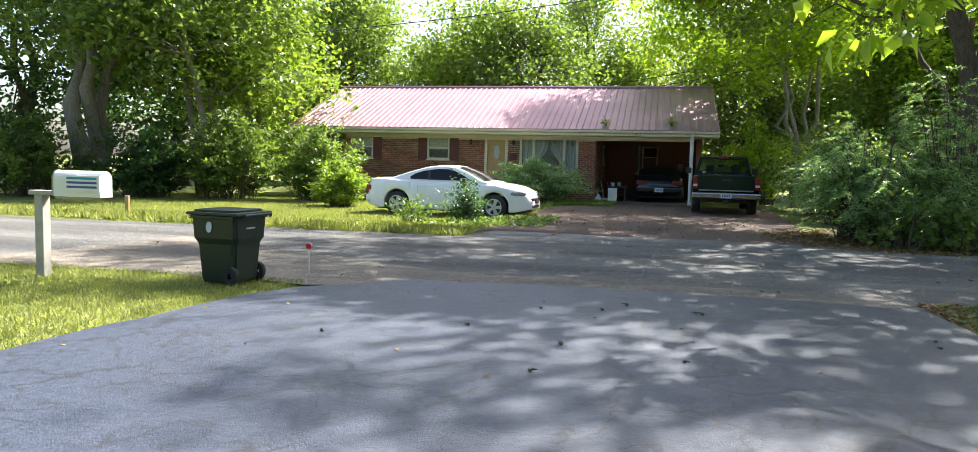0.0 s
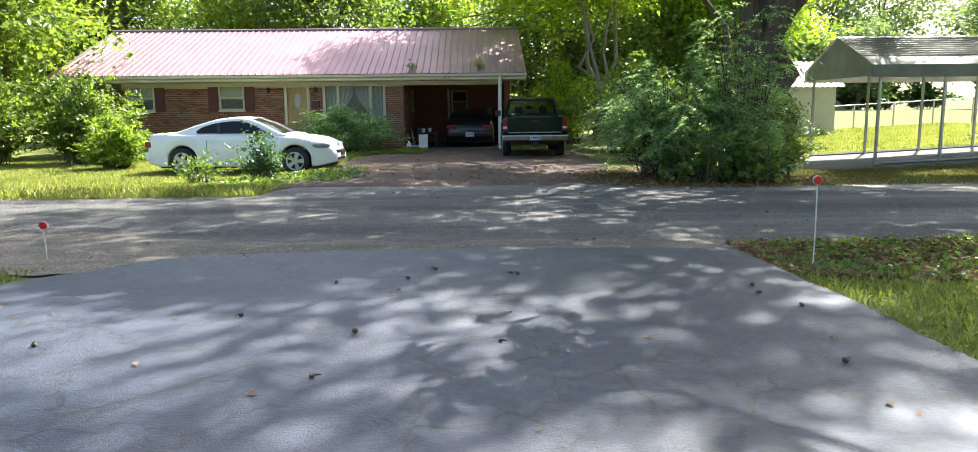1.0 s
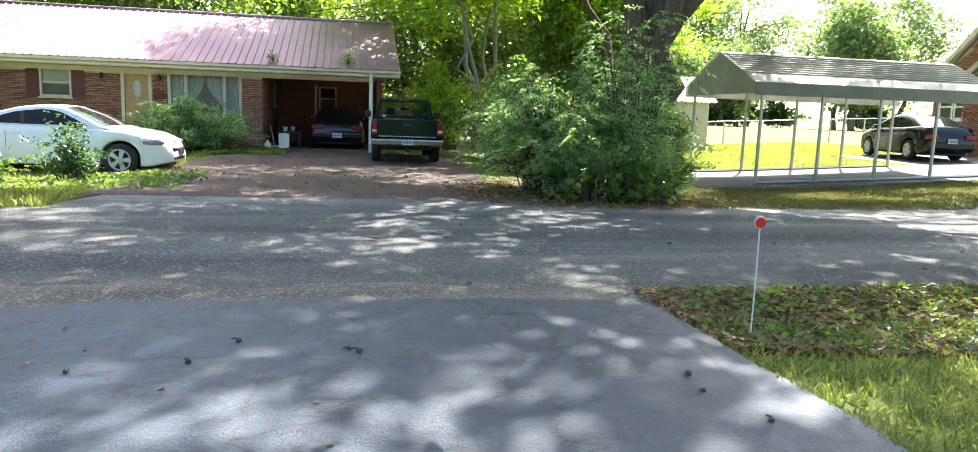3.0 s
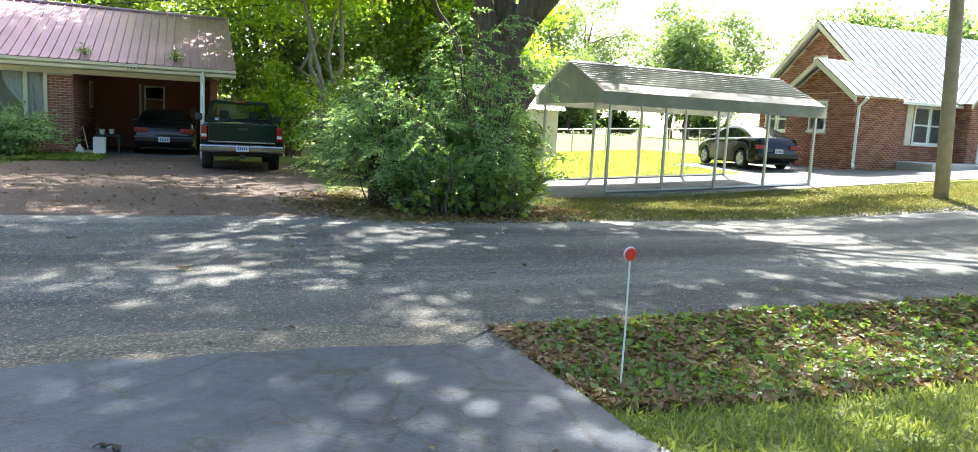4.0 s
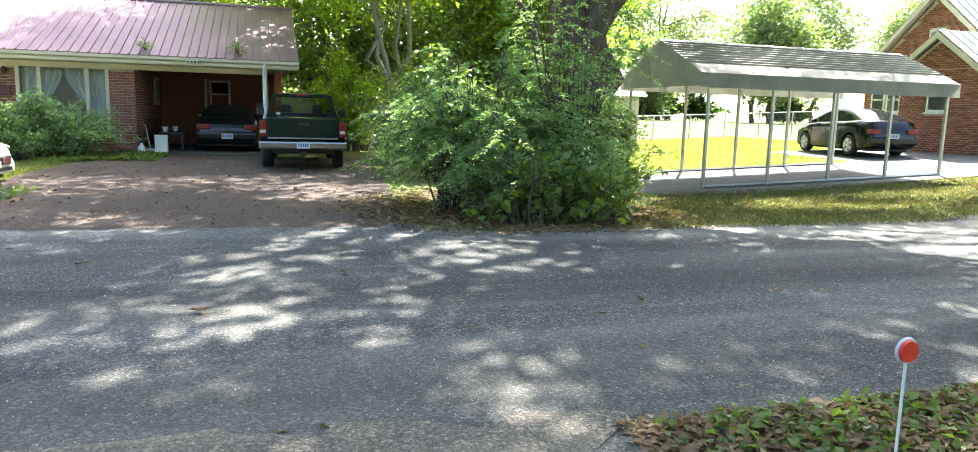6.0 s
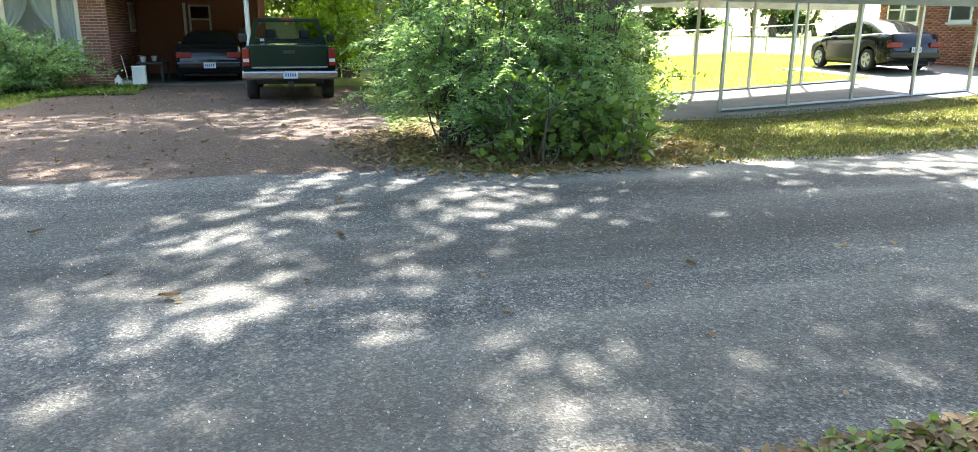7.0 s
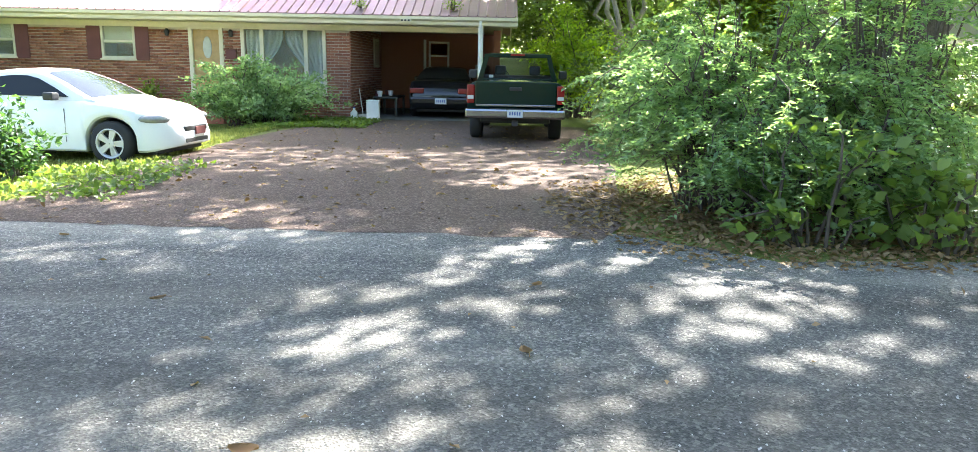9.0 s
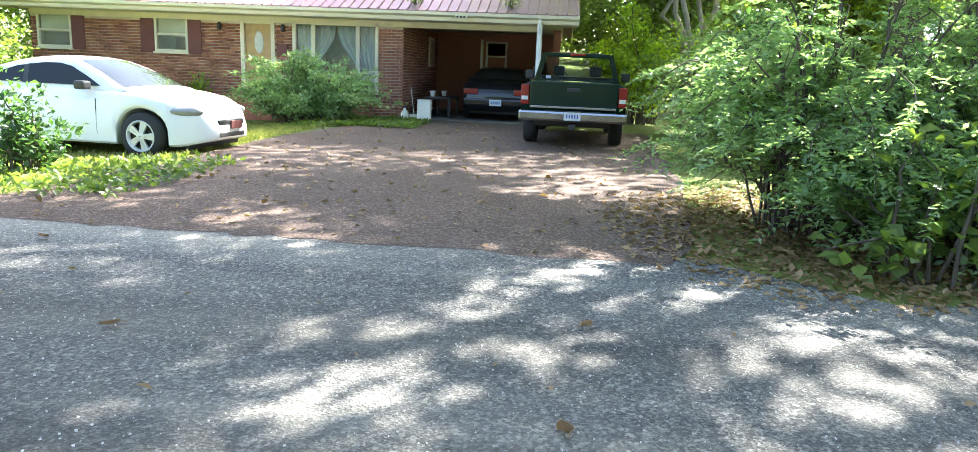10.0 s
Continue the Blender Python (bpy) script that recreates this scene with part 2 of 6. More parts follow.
M_LITTER = leafy("dry_leaf", (0.10, 0.055, 0.025), (0.20, 0.12, 0.055), (0.32, 0.22, 0.12), 0.8, 0.15)


# ---- mesh helpers ----
def link_mesh(name, bm, material, parent=None, smooth=False):
    me = bpy.data.meshes.new(name)
    bm.to_mesh(me)
    bm.free()
    me.materials.append(material)
    if smooth:
        for p in me.polygons:
            p.use_smooth = True
    ob = new(name, me)
    ob.parent = parent
    return ob


def part(name, bm, material, parent, label="", smooth=False):
    ob = link_mesh(name, bm, material, parent, smooth)
    return tagged(ob, label) if label else ob


def empty(name, m, label, category, group=""):
    e = new(name)
    e.empty_display_size = 0.2
    e.matrix_world = m
    return tagged(e, label, category, group)


def box(bm, x0, x1, y0, y1, z0, z1, bev=0.0, m=None):
    """An axis-aligned block, its edges rounded off by bev."""
    r = bmesh.ops.create_cube(bm, size=1)
    vs = r["verts"]
    for v in vs:
        v.co = Vector(((x0 + x1) / 2 + v.co.x * (x1 - x0), (y0 + y1) / 2 + v.co.y * (y1 - y0), (z0 + z1) / 2 + v.co.z * (z1 - z0)))
        if m:
            v.co = m @ v.co
    if bev:
        es = list({e for v in vs for e in v.link_edges})
        bmesh.ops.bevel(bm, geom=es, offset=bev, segments=2, affect="EDGES", profile=0.6)
    return bm


def boxed(*a, **k):
    return box(bmesh.new(), *a, **k)


def tube(bm, pts, radii, seg=8, cap=True):
    """A round bar along a line of points."""
    rings = []
    pts = [Vector(p) for p in pts]
    for i, p in enumerate(pts):
        d = (pts[min(i + 1, len(pts) - 1)] - pts[max(i - 1, 0)]).normalized()
        a = d.cross(Vector((0.31, 0.95, 0.05))).normalized()
        b = d.cross(a)
        r = float(radii[i] if hasattr(radii, "__len__") else radii)
        rings.append([bm.verts.new(p + r * (math.cos(2 * math.pi * k / seg) * a + math.sin(2 * math.pi * k / seg) * b)) for k in range(seg)])
    for q, w in zip(rings, rings[1:]):
        for k in range(seg):
            bm.faces.new((q[k], q[(k + 1) % seg], w[(k + 1) % seg], w[k]))
    if cap:
        bm.faces.new(rings[0][::-1])
        bm.faces.new(rings[-1])
    return bm


def tubed(*a, **k):
    return tube(bmesh.new(), *a, **k)


def prism(bm, pts, axis, a, b):
    """A flat outline of points pushed from a to b along an axis (0 x, 1 y, 2 z)."""
    def at(p, c):
        q = list(p)
        q.insert(axis, c)
        return bm.verts.new(q)
    lo, hi = [at(p, a) for p in pts], [at(p, b) for p in pts]
    n = len(pts)
    bm.faces.new(lo)
    bm.faces.new(hi[::-1])
    for i in range(n):
        bm.faces.new((lo[i], hi[i], hi[(i + 1) % n], lo[(i + 1) % n]))
    bmesh.ops.recalc_face_normals(bm, faces=bm.faces)
    return bm


def prismed(*a):
    return prism(bmesh.new(), *a)


def lathe(bm, prof, seg=24, axis=1):
    """A turned shape: prof has (radius, along) pairs round the axis."""
    rings = []
    for r, s in prof:
        ring = []
        for k in range(seg):
            c, d = r * math.cos(2 * math.pi * k / seg), r * math.sin(2 * math.pi * k / seg)
            ring.append(bm.verts.new((c, s, d) if axis == 1 else (c, d, s)))
        rings.append(ring)
    for q, w in zip(rings, rings[1:]):
        for k in range(seg):
            bm.faces.new((q[k], q[(k + 1) % seg], w[(k + 1) % seg], w[k]))
    bmesh.ops.recalc_face_normals(bm, faces=bm.faces)
    return bm


def quick_mesh(name, verts, faces, material, smooth=False):
    """A mesh straight from arrays: verts (n, 3), faces (m, 3 or 4)."""
    me = bpy.data.meshes.new(name)
    k = faces.shape[1]
    me.vertices.add(len(verts))
    me.vertices.foreach_set("co", np.ascontiguousarray(verts, np.float32).ravel())
    me.loops.add(faces.size)
    me.loops.foreach_set("vertex_index", np.ascontiguousarray(faces, np.int32).ravel())
    me.polygons.add(len(faces))
    me.polygons.foreach_set("loop_start", np.arange(0, faces.size, k, dtype=np.int32))
    me.update(calc_edges=True)
    me.materials.append(material)
    if smooth:
        me.polygons.foreach_set("use_smooth", np.ones(len(faces), bool))
    return me


def leaf_mesh(name, P, size, material, rng, up=0.6, width=0.32, lean=None):
    """One folded leaf (two triangles) at each of the points."""
    n = len(P)
    nor = rng.normal(size=(n, 3)) + np.array([0, 0, up * 2])
    nor /= np.linalg.norm(nor, axis=1)[:, None]
    d = rng.normal(size=(n, 3)) if lean is None else lean + rng.normal(size=(n, 3)) * 0.5
    d -= nor * (d * nor).sum(1)[:, None]
    d /= np.linalg.norm(d, axis=1)[:, None] + 1e-9
    s = np.cross(nor, d)
    L = (size * rng.uniform(0.6, 1.3, n))[:, None]
    mid = P + d * L * 0.45 + nor * L * 0.10
    V = np.stack([P, mid + s * L * width, P + d * L - nor * L * 0.12, mid - s * L * width], 1).reshape(-1, 3)
    i = np.arange(n)[:, None] * 4
    F = np.concatenate([i + [0, 1, 2], i + [0, 2, 3]])
    return quick_mesh(name, V, F, material)


def smooth01(a, b, x):
    t = np.clip((x - a) / (b - a), 0, 1)
    return t * t * (3 - 2 * t)


# ---- ground heights ----
def ground_z(x, y):
    """The lie of the land: a flat road, a low yard at the red-roofed house, a rise to the brick house."""
    x, y = np.asarray(x, float), np.asarray(y, float)
    z = 0.05 * smooth01(7.6, 5.0, y)
    z = z - 0.14 * smooth01(13.5, 17.0, y) * (1 - smooth01(-3.5, -1.0, x) * smooth01(6.5, 5.0, x)) 
    z = z + 0.05 * np.maximum(0, np.sqrt((np.clip(x, None, 34) - 10.5) ** 2 + 4) + np.clip(x, None, 34) - 10.5 - 2) / 2 * smooth01(12.4, 15.5, y)
    z = z + 0.04 * np.maximum(0, np.sqrt((np.clip(x, None, 34) - 10.5) ** 2 + 9) + np.clip(x, None, 34) - 10.5 - 3) / 2 * (1 - smooth01(12.4, 15.5, y))
    z = z - 0.10 * smooth01(3.9, 5.5, x) * smooth01(8.0, 7.2, y) * smooth01(5.4, 6.9, y)
    return z


def sheet(name, outline, step, material, lift, label, category, edge=0.0):
    """A paved or grown surface that follows the ground, inside an outline."""
    xs, ys = [p[0] for p in outline], [p[1] for p in outline]
    bm = bmesh.new()
    vs = [bm.verts.new((x, y, 0)) for x, y in outline]
    bm.faces.new(vs)
    for lo, hi, k in ((min(xs), max(xs), 0), (min(ys), max(ys), 1)):
        c = lo + step
        while c < hi:
            co, no = [0, 0, 0], [0, 0, 0]
            co[k], no[k] = c, 1
            bmesh.ops.bisect_plane(bm, geom=bm.verts[:] + bm.edges[:] + bm.faces[:], plane_co=co, plane_no=no)
            c += step
    z = ground_z([v.co.x for v in bm.verts], [v.co.y for v in bm.verts])
    for v, h in zip(bm.verts, z):
        v.co.z = h + lift
    if edge:
        rim = [e for e in bm.edges if e.is_boundary]
        r = bmesh.ops.extrude_edge_only(bm, edges=rim)
        for v in [g for g in r["geom"] if isinstance(g, bmesh.types.BMVert)]:
            v.co.z -= edge
    bmesh.ops.recalc_face_normals(bm, faces=bm.faces)
    return tagged(link_mesh(name, bm, material), label, category, kind="structure")


def wobble(a, b, n, amp, seed):
    """Points from a to b along a worn, uneven edge."""
    r = random.Random(seed)
    return [(a[0] + (b[0] - a[0]) * i / n + r.uniform(-amp, amp), a[1] + (b[1] - a[1]) * i / n + r.uniform(-amp, amp)) for i in range(n)]


# ---- large structure: ground, road, drives ----
def make_ground():
    xs = np.unique(np.concatenate([np.linspace(-900, -40, 14), np.linspace(-40, 44, 106), np.linspace(44, 900, 14)]))
    ys = np.unique(np.concatenate([np.linspace(-900, -12, 12), np.linspace(-12, 60, 121), np.linspace(60, 900, 14)]))
    X, Y = np.meshgrid(xs, ys)
    Z = ground_z(X, Y) - 0.012
    V = np.stack([X, Y, Z], -1).reshape(-1, 3)
    nx = len(xs)
    i = (np.arange(len(ys) - 1)[:, None] * nx + np.arange(nx - 1)[None]).reshape(-1, 1)
    F = i + np.array([0, 1, nx + 1, nx])
    tagged(new("ground", quick_mesh("ground", V, F, M_GROUND, True)), "short green and yellowed lawn grass on soil", "ground", kind="structure")


make_ground()
ROAD = ([(-90, 7.2), (-9, 7.2)] + wobble((-9, 7.2), (-2.0, 7.3), 12, 0.10, 1) + wobble((-2.0, 7.3), (4.1, 7.3), 4, 0.02, 2) + wobble((4.3, 7.35), (4.75, 7.8), 3, 0.03, 17) + wobble((4.7, 7.9), (20, 8.1), 26, 0.08, 3) + [(90, 9.0)]
        + [(90, 14.8)] + wobble((22, 13.7), (4.4, 13.2), 24, 0.10, 4) + wobble((4.2, 13.9), (-1.6, 14.1), 24, 0.08, 5) + wobble((-1.7, 12.6), (-12, 12.2), 14, 0.12, 6) + [(-90, 13)])
sheet("road", ROAD, 1.0, M_ASPHALT, 0.002, "worn grey asphalt road with pale tyre tracks and loose grit", "road", 0.04)
SEAL = wobble((-2.4, -8), (-2.22, 4), 10, 0.03, 7) + wobble((-2.2, 4), (-1.88, 6.45), 8, 0.03, 8) + wobble((-1.82, 6.5), (-1.15, 7.45), 5, 0.04, 9) + wobble((-1.1, 7.5), (0.3, 7.78), 5, 0.04, 20) + wobble((0.4, 7.8), (3.0, 7.78), 9, 0.05, 10) + wobble((3.1, 7.76), (4.05, 7.6), 4, 0.03, 21) + wobble((4.14, 7.45), (4.1, 5.0), 8, 0.04, 18) + wobble((4.1, 4.9), (4.0, -8), 26, 0.035, 11)
sheet("gravel_shoulder", wobble((-6.4, 7.0), (-2.0, 7.1), 10, 0.08, 61) + [(-1.8, 6.9)] + wobble((-1.7, 7.0), (3.7, 7.1), 10, 0.04, 62) + wobble((4.3, 8.15), (-1.3, 8.45), 26, 0.12, 63) + wobble((-1.7, 8.7), (-5.5, 10.5), 9, 0.2, 64) + wobble((-5.7, 10.5), (-6.3, 8.0), 5, 0.12, 65), 1.0, M_TAN, 0.007, "tan gravel shoulder between road and driveway", "shoulder")
sheet("driveway", SEAL, 0.8, M_SEAL, 0.018, "freshly sealed dark asphalt driveway with fine cracks", "driveway", 0.05)
PDRIVE = wobble((-1.75, 13.1), (-1.5, 17), 8, 0.10, 12) + wobble((-1.5, 17), (-1.6, 21.5), 8, 0.10, 19) + wobble((-1.6, 21.5), (-0.75, 26.4), 8, 0.08, 13) + [(-0.75, 27.0), (2.6, 27.0), (2.6, 25.7), (5.2, 25.7)] + wobble((5.2, 25.5), (4.6, 16), 12, 0.12, 14) + wobble((4.4, 15.6), (4.1, 13.75), 4, 0.05, 15) + wobble((4.0, 13.72), (-1.7, 13.95), 30, 0.06, 16)
sheet("parking_drive", PDRIVE, 1.0, M_GRAVEL, 0.006, "brown exposed-aggregate driveway littered with dry leaves", "driveway")
SIDE = [(9.6, 17.9), (12, 17.7), (20, 18.4), (30, 18.9), (60, 19.5), (60, 22.0), (24, 21.8), (22.5, 27), (19.3, 27), (18.8, 22.6), (9.6, 22.4)]
sheet("side_drive", SIDE, 1.2, M_WORN, 0.008, "pale grey gravel drive beside the brick house", "driveway", 0.03)


# ---- the red-roofed brick house ----
WALL_Y = 27.1


def brick_run(x0, x1, z0, z1, holes=(), bl=0.215, bh=0.072, joint=0.012):
    """Places (x, z, length) of bricks in running bond on a wall, with openings left out."""
    out, row, z = [], 0, z0
    while z + bh <= z1 + 0.001:
        x = x0 - (bl / 2 if row % 2 else 0)
        while x < x1:
            a, b = max(x, x0), min(x + bl - joint, x1)
            cuts = [(a, b)]
            for hx0, hx1, hz0, hz1 in holes:
                if z < hz1 and z + bh > hz0:
                    cuts = [c for p, q in cuts for c in ((p, min(q, hx0)), (max(p, hx1), q)) if c[1] - c[0] > 0.03]
            out += [(p, q, z) for p, q in cuts]
            x += bl
        z += bh
        row += 1
    return out


def bricks_joined(name, cells, place, parent, material=None, depth=0.02, bh=0.060):
    """The bricks of a wall that stay too small to pick apart, in one mesh; place maps (along, z, out) to the wall's own axes."""
    V, F = [], []
    for p, q, z in cells:
        b = len(V)
        V += [place(c, h, d) for d in (0.0, depth) for c, h in ((p, z), (q, z), (q, z + bh), (p, z + bh))]
        F += [(b + 4, b + 5, b + 6, b + 7), (b, b + 1, b + 5, b + 4), (b + 1, b + 2, b + 6, b + 5), (b + 2, b + 3, b + 7, b + 6), (b + 3, b, b + 4, b + 7)]
    ob = new(name, quick_mesh(name, np.array(V), np.array(F), material or M_BRICK))
    ob.parent = parent
    return tagged(ob, kind="stuff")


house = empty("house", pose(0, 0, 0), "single-storey red brick ranch house with a red metal roof", "house")
GZ, SOF, EAVE_Y = -0.15, 2.30, 26.25
WIN = [(-10.15, -9.22), (-7.02, -6.15)]
DOOR = (-4.78, -3.90, 0.48, 2.26)
PIC = (-3.45, -1.28, 0.62, 2.28)
HOLES = [(a, b, 1.40, 2.28) for a, b in WIN] + [DOOR, PIC]
X0, X1 = -10.32, -0.68


def wall_with_holes(bm, x0, x1, y0, y1, z0, z1, holes):
    """A wall along x with openings right through it."""
    cx = sorted({x0, x1, *[h[0] for h in holes], *[h[1] for h in holes]})
    cz = sorted({z0, z1, *[h[2] for h in holes], *[h[3] for h in holes]})
    for a, b in zip(cx, cx[1:]):
        for c, d in zip(cz, cz[1:]):
            if not any(h[0] <= a and b <= h[1] and h[2] <= c and d <= h[3] for h in holes):
                box(bm, a, b, y0, y1, c, d)
    bmesh.ops.remove_doubles(bm, verts=bm.verts[:], dist=0.0002)
    return bm


part("front_wall", wall_with_holes(bmesh.new(), X0, X1, WALL_Y + 0.02, WALL_Y + 0.22, GZ, SOF + 0.1, HOLES), M_MORTAR, house)
part("side_wall", boxed(X1 - 0.2, X1, WALL_Y + 0.22, 34.0, GZ, SOF + 0.1), M_MORTAR, house)
part("end_wall", boxed(X0, X0 + 0.2, WALL_Y + 0.22, 34.0, GZ, SOF + 0.1), M_MORTAR, house)
part("recess_wall", boxed(-11.9, X0, 30.4, 30.6, GZ, SOF + 0.1), M_BRICK, house)
part("recess_post", boxed(-11.9, -11.78, 26.5, 26.62, GZ, SOF + 0.05, 0.01), M_WHITE, house)
part("back_wall", boxed(X0, 3.15, 34.0, 34.2, GZ, SOF + 0.1), M_BRICK, house)
part("garage_back_wall", boxed(X1, 3.1, 32.2, 32.4, 0, SOF + 0.1), M_BRICK, house)
part("garage_end_wall", boxed(2.95, 3.15, 29.5, 34.0, 0, SOF + 0.1), M_BRICK, house)
part("garage_floor", boxed(X1, 3.0, 26.9, 32.2, -0.1, 0.02, 0.01), M_WORN, house)

# roof: two slopes of ribbed sheet
RX0, RX1, RIDGE_Y, RIDGE_Z, EAVE_Z = -12.35, 3.55, 31.2, 4.50, 2.56
sl = (RIDGE_Z - EAVE_Z) / (RIDGE_Y - EAVE_Y)


def ribbed(bm, x0, x1, ya, za, yb, zb, pitch=0.23, rib=0.03, wide=0.05):
    """A sheet of standing ribs that run from (ya, za) up to (yb, zb)."""
    prof, x = [], x0
    while x < x1 - pitch * 0.5:
        prof += [(x, 0), (x + pitch - wide, 0), (x + pitch - wide * 0.75, rib), (x + pitch - wide * 0.25, rib)]
        x += pitch
    prof += [(x, 0), (x1, 0)]
    nz = Vector((0, -(zb - za), yb - ya)).normalized()
    if nz.z < 0:
        nz = -nz
    A = [bm.verts.new(Vector((p, ya, za)) + nz * r) for p, r in prof]
    B = [bm.verts.new(Vector((p, yb, zb)) + nz * r) for p, r in prof]
    A2 = [bm.verts.new(v.co - nz * 0.03) for v in A]
    for i in range(len(A) - 1):
        bm.faces.new((A[i], A[i + 1], B[i + 1], B[i]))
        bm.faces.new((A[i + 1], A[i], A2[i], A2[i + 1]))
    bmesh.ops.recalc_face_normals(bm, faces=bm.faces)
    return bm


roof_front = part("roof_front", ribbed(bmesh.new(), RX0, RX1, EAVE_Y, EAVE_Z, RIDGE_Y, RIDGE_Z), M_ROOF, house, "glossy red ribbed metal roof")
part("roof_back", ribbed(bmesh.new(), RX0, RX1, 36.0, EAVE_Z, RIDGE_Y, RIDGE_Z), M_ROOF, house)
part("ridge_cap", tubed([(RX0, RIDGE_Y, RIDGE_Z + 0.02), (RX1, RIDGE_Y, RIDGE_Z + 0.02)], 0.06), M_ROOF, house)
part("fascia", boxed(RX0, RX1, EAVE_Y + 0.02, EAVE_Y + 0.05, SOF + 0.06, EAVE_Z - 0.02), M_CREAM, house, "cream painted fascia board")
part("soffit", boxed(RX0, RX1, EAVE_Y + 0.05, WALL_Y + 0.02, SOF + 0.04, SOF + 0.07), M_CREAM, house)
part("garage_ceiling", boxed(X1, 3.15, WALL_Y + 0.02, 34.0, SOF + 0.10, SOF + 0.13), M_CREAM, house)
part("frieze_board", boxed(X0, 2.6, WALL_Y - 0.03, WALL_Y + 0.02, SOF - 0.1, SOF + 0.04, 0.01), M_CREAM, house)
for x, name in ((3.15, "gable_wall"), (RX0 + 0.9, "gable_wall")):
    part(name, prismed([(26.9, SOF + 0.08), (35.4, SOF + 0.08), (RIDGE_Y, RIDGE_Z - 0.1)], 0, x, x + 0.05), M_CREAM, house)
for x in (RX1 - 0.04, RX0):
    part("barge_board", prismed([(EAVE_Y, EAVE_Z - 0.20), (EAVE_Y, EAVE_Z - 0.01), (RIDGE_Y, RIDGE_Z - 0.01), (36, EAVE_Z - 0.01), (36, EAVE_Z - 0.2), (RIDGE_Y, RIDGE_Z - 0.2)], 0, x, x + 0.04), M_CREAM, house)


def frame_bm(x0, x1, z0, z1, y, w=0.06, d=0.08):
    """A rectangular frame round an opening, in four mitred boards."""
    bm = bmesh.new()
    box(bm, x0, x0 + w, y, y + d, z0, z1, 0.006)
    box(bm, x1 - w, x1, y, y + d, z0, z1, 0.006)
    box(bm, x0 + w, x1 - w, y + 0.003, y + d, z1 - w, z1, 0.006)
    box(bm, x0 + w, x1 - w, y + 0.003, y + d, z0, z0 + w, 0.006)
    return bm


def sash_window(parent, x0, x1, z0, z1, y, material=None):
    """A sash window: frame, meeting rail, two panes, sill and a dim room behind."""
    w = part("window", frame_bm(x0, x1, z0, z1, y - 0.02), material or M_CREAM, parent, "cream double-hung sash window")
    zm = (z0 + z1) / 2
    part("meeting_rail", boxed(x0 + 0.06, x1 - 0.06, y, y + 0.05, zm - 0.025, zm + 0.025, 0.005), material or M_CREAM, w)
    part("pane", boxed(x0 + 0.05, x1 - 0.05, y + 0.035, y + 0.043, z0 + 0.05, zm), M_GLASS, w)
    part("pane", boxed(x0 + 0.05, x1 - 0.05, y + 0.02, y + 0.028, zm, z1 - 0.05), M_GLASS, w)
    part("blind", boxed(x0 + 0.06, x1 - 0.06, y + 0.09, y + 0.10, zm - 0.05, z1 - 0.06), M_CREAM, w)
    for pane in w.children:
        pane.visible_shadow = not pane.name.startswith("pane")
    part("sill", boxed(x0 - 0.03, x1 + 0.03, y - 0.06, y + 0.02, z0 - 0.05, z0, 0.008), material or M_CREAM, w)
    return w


for a, b in WIN:
    sash_window(house, a, b, 1.40, 2.26, WALL_Y)
    part("shutter", boxed(b + 0.01, b + 0.36, WALL_Y - 0.03, WALL_Y + 0.0, 1.36, 2.2, 0.01), M_SHUTTER, house, "maroon painted window shutter")
part("shutter", boxed(-7.38, -7.03, WALL_Y - 0.03, WALL_Y, 1.36, 2.2, 0.01), M_SHUTTER, house, "maroon painted window shutter")
d = part("door_frame", frame_bm(*DOOR[:2], DOOR[2] - 0.05, DOOR[3], WALL_Y - 0.03, 0.10, 0.12), M_CREAM, house)
part("door", boxed(DOOR[0] + 0.1, DOOR[1] - 0.1, WALL_Y + 0.05, WALL_Y + 0.10, DOOR[2], DOOR[3] - 0.1), M_DOOR, house, "tan wooden front door with an oval glass")
bm = bmesh.new()
bmesh.ops.create_cone(bm, cap_ends=True, segments=24, radius1=0.5, radius2=0.46, depth=0.02, matrix=Matrix.Translation((-4.33, WALL_Y + 0.045, 1.72)) @ Matrix.Diagonal((0.24, 1, 0.56, 1)) @ Matrix.Rotation(radians(90), 4, "X"))
part("door_glass", bm, M_LENS, d)
PW = part("picture_window", frame_bm(*PIC, WALL_Y - 0.03, 0.09, 0.12), M_CREAM, house, "cream three-part picture window")
for x in (-2.92, -1.80):
    part("mullion", boxed(x - 0.05, x + 0.05, WALL_Y - 0.02, WALL_Y + 0.06, PIC[2] + 0.08, PIC[3] - 0.08, 0.008), M_CREAM, PW)
for a, b in ((-3.37, -2.97), (-2.87, -1.85), (-1.75, -1.36)):
    part("pane", boxed(a, b, WALL_Y + 0.03, WALL_Y + 0.04, PIC[2] + 0.08, PIC[3] - 0.08), M_GLASS, PW).visible_shadow = False
part("post", boxed(2.60, 2.72, 26.36, 26.48, 0.0, SOF + 0.04, 0.01), M_WHITE, house, "white painted carport post")


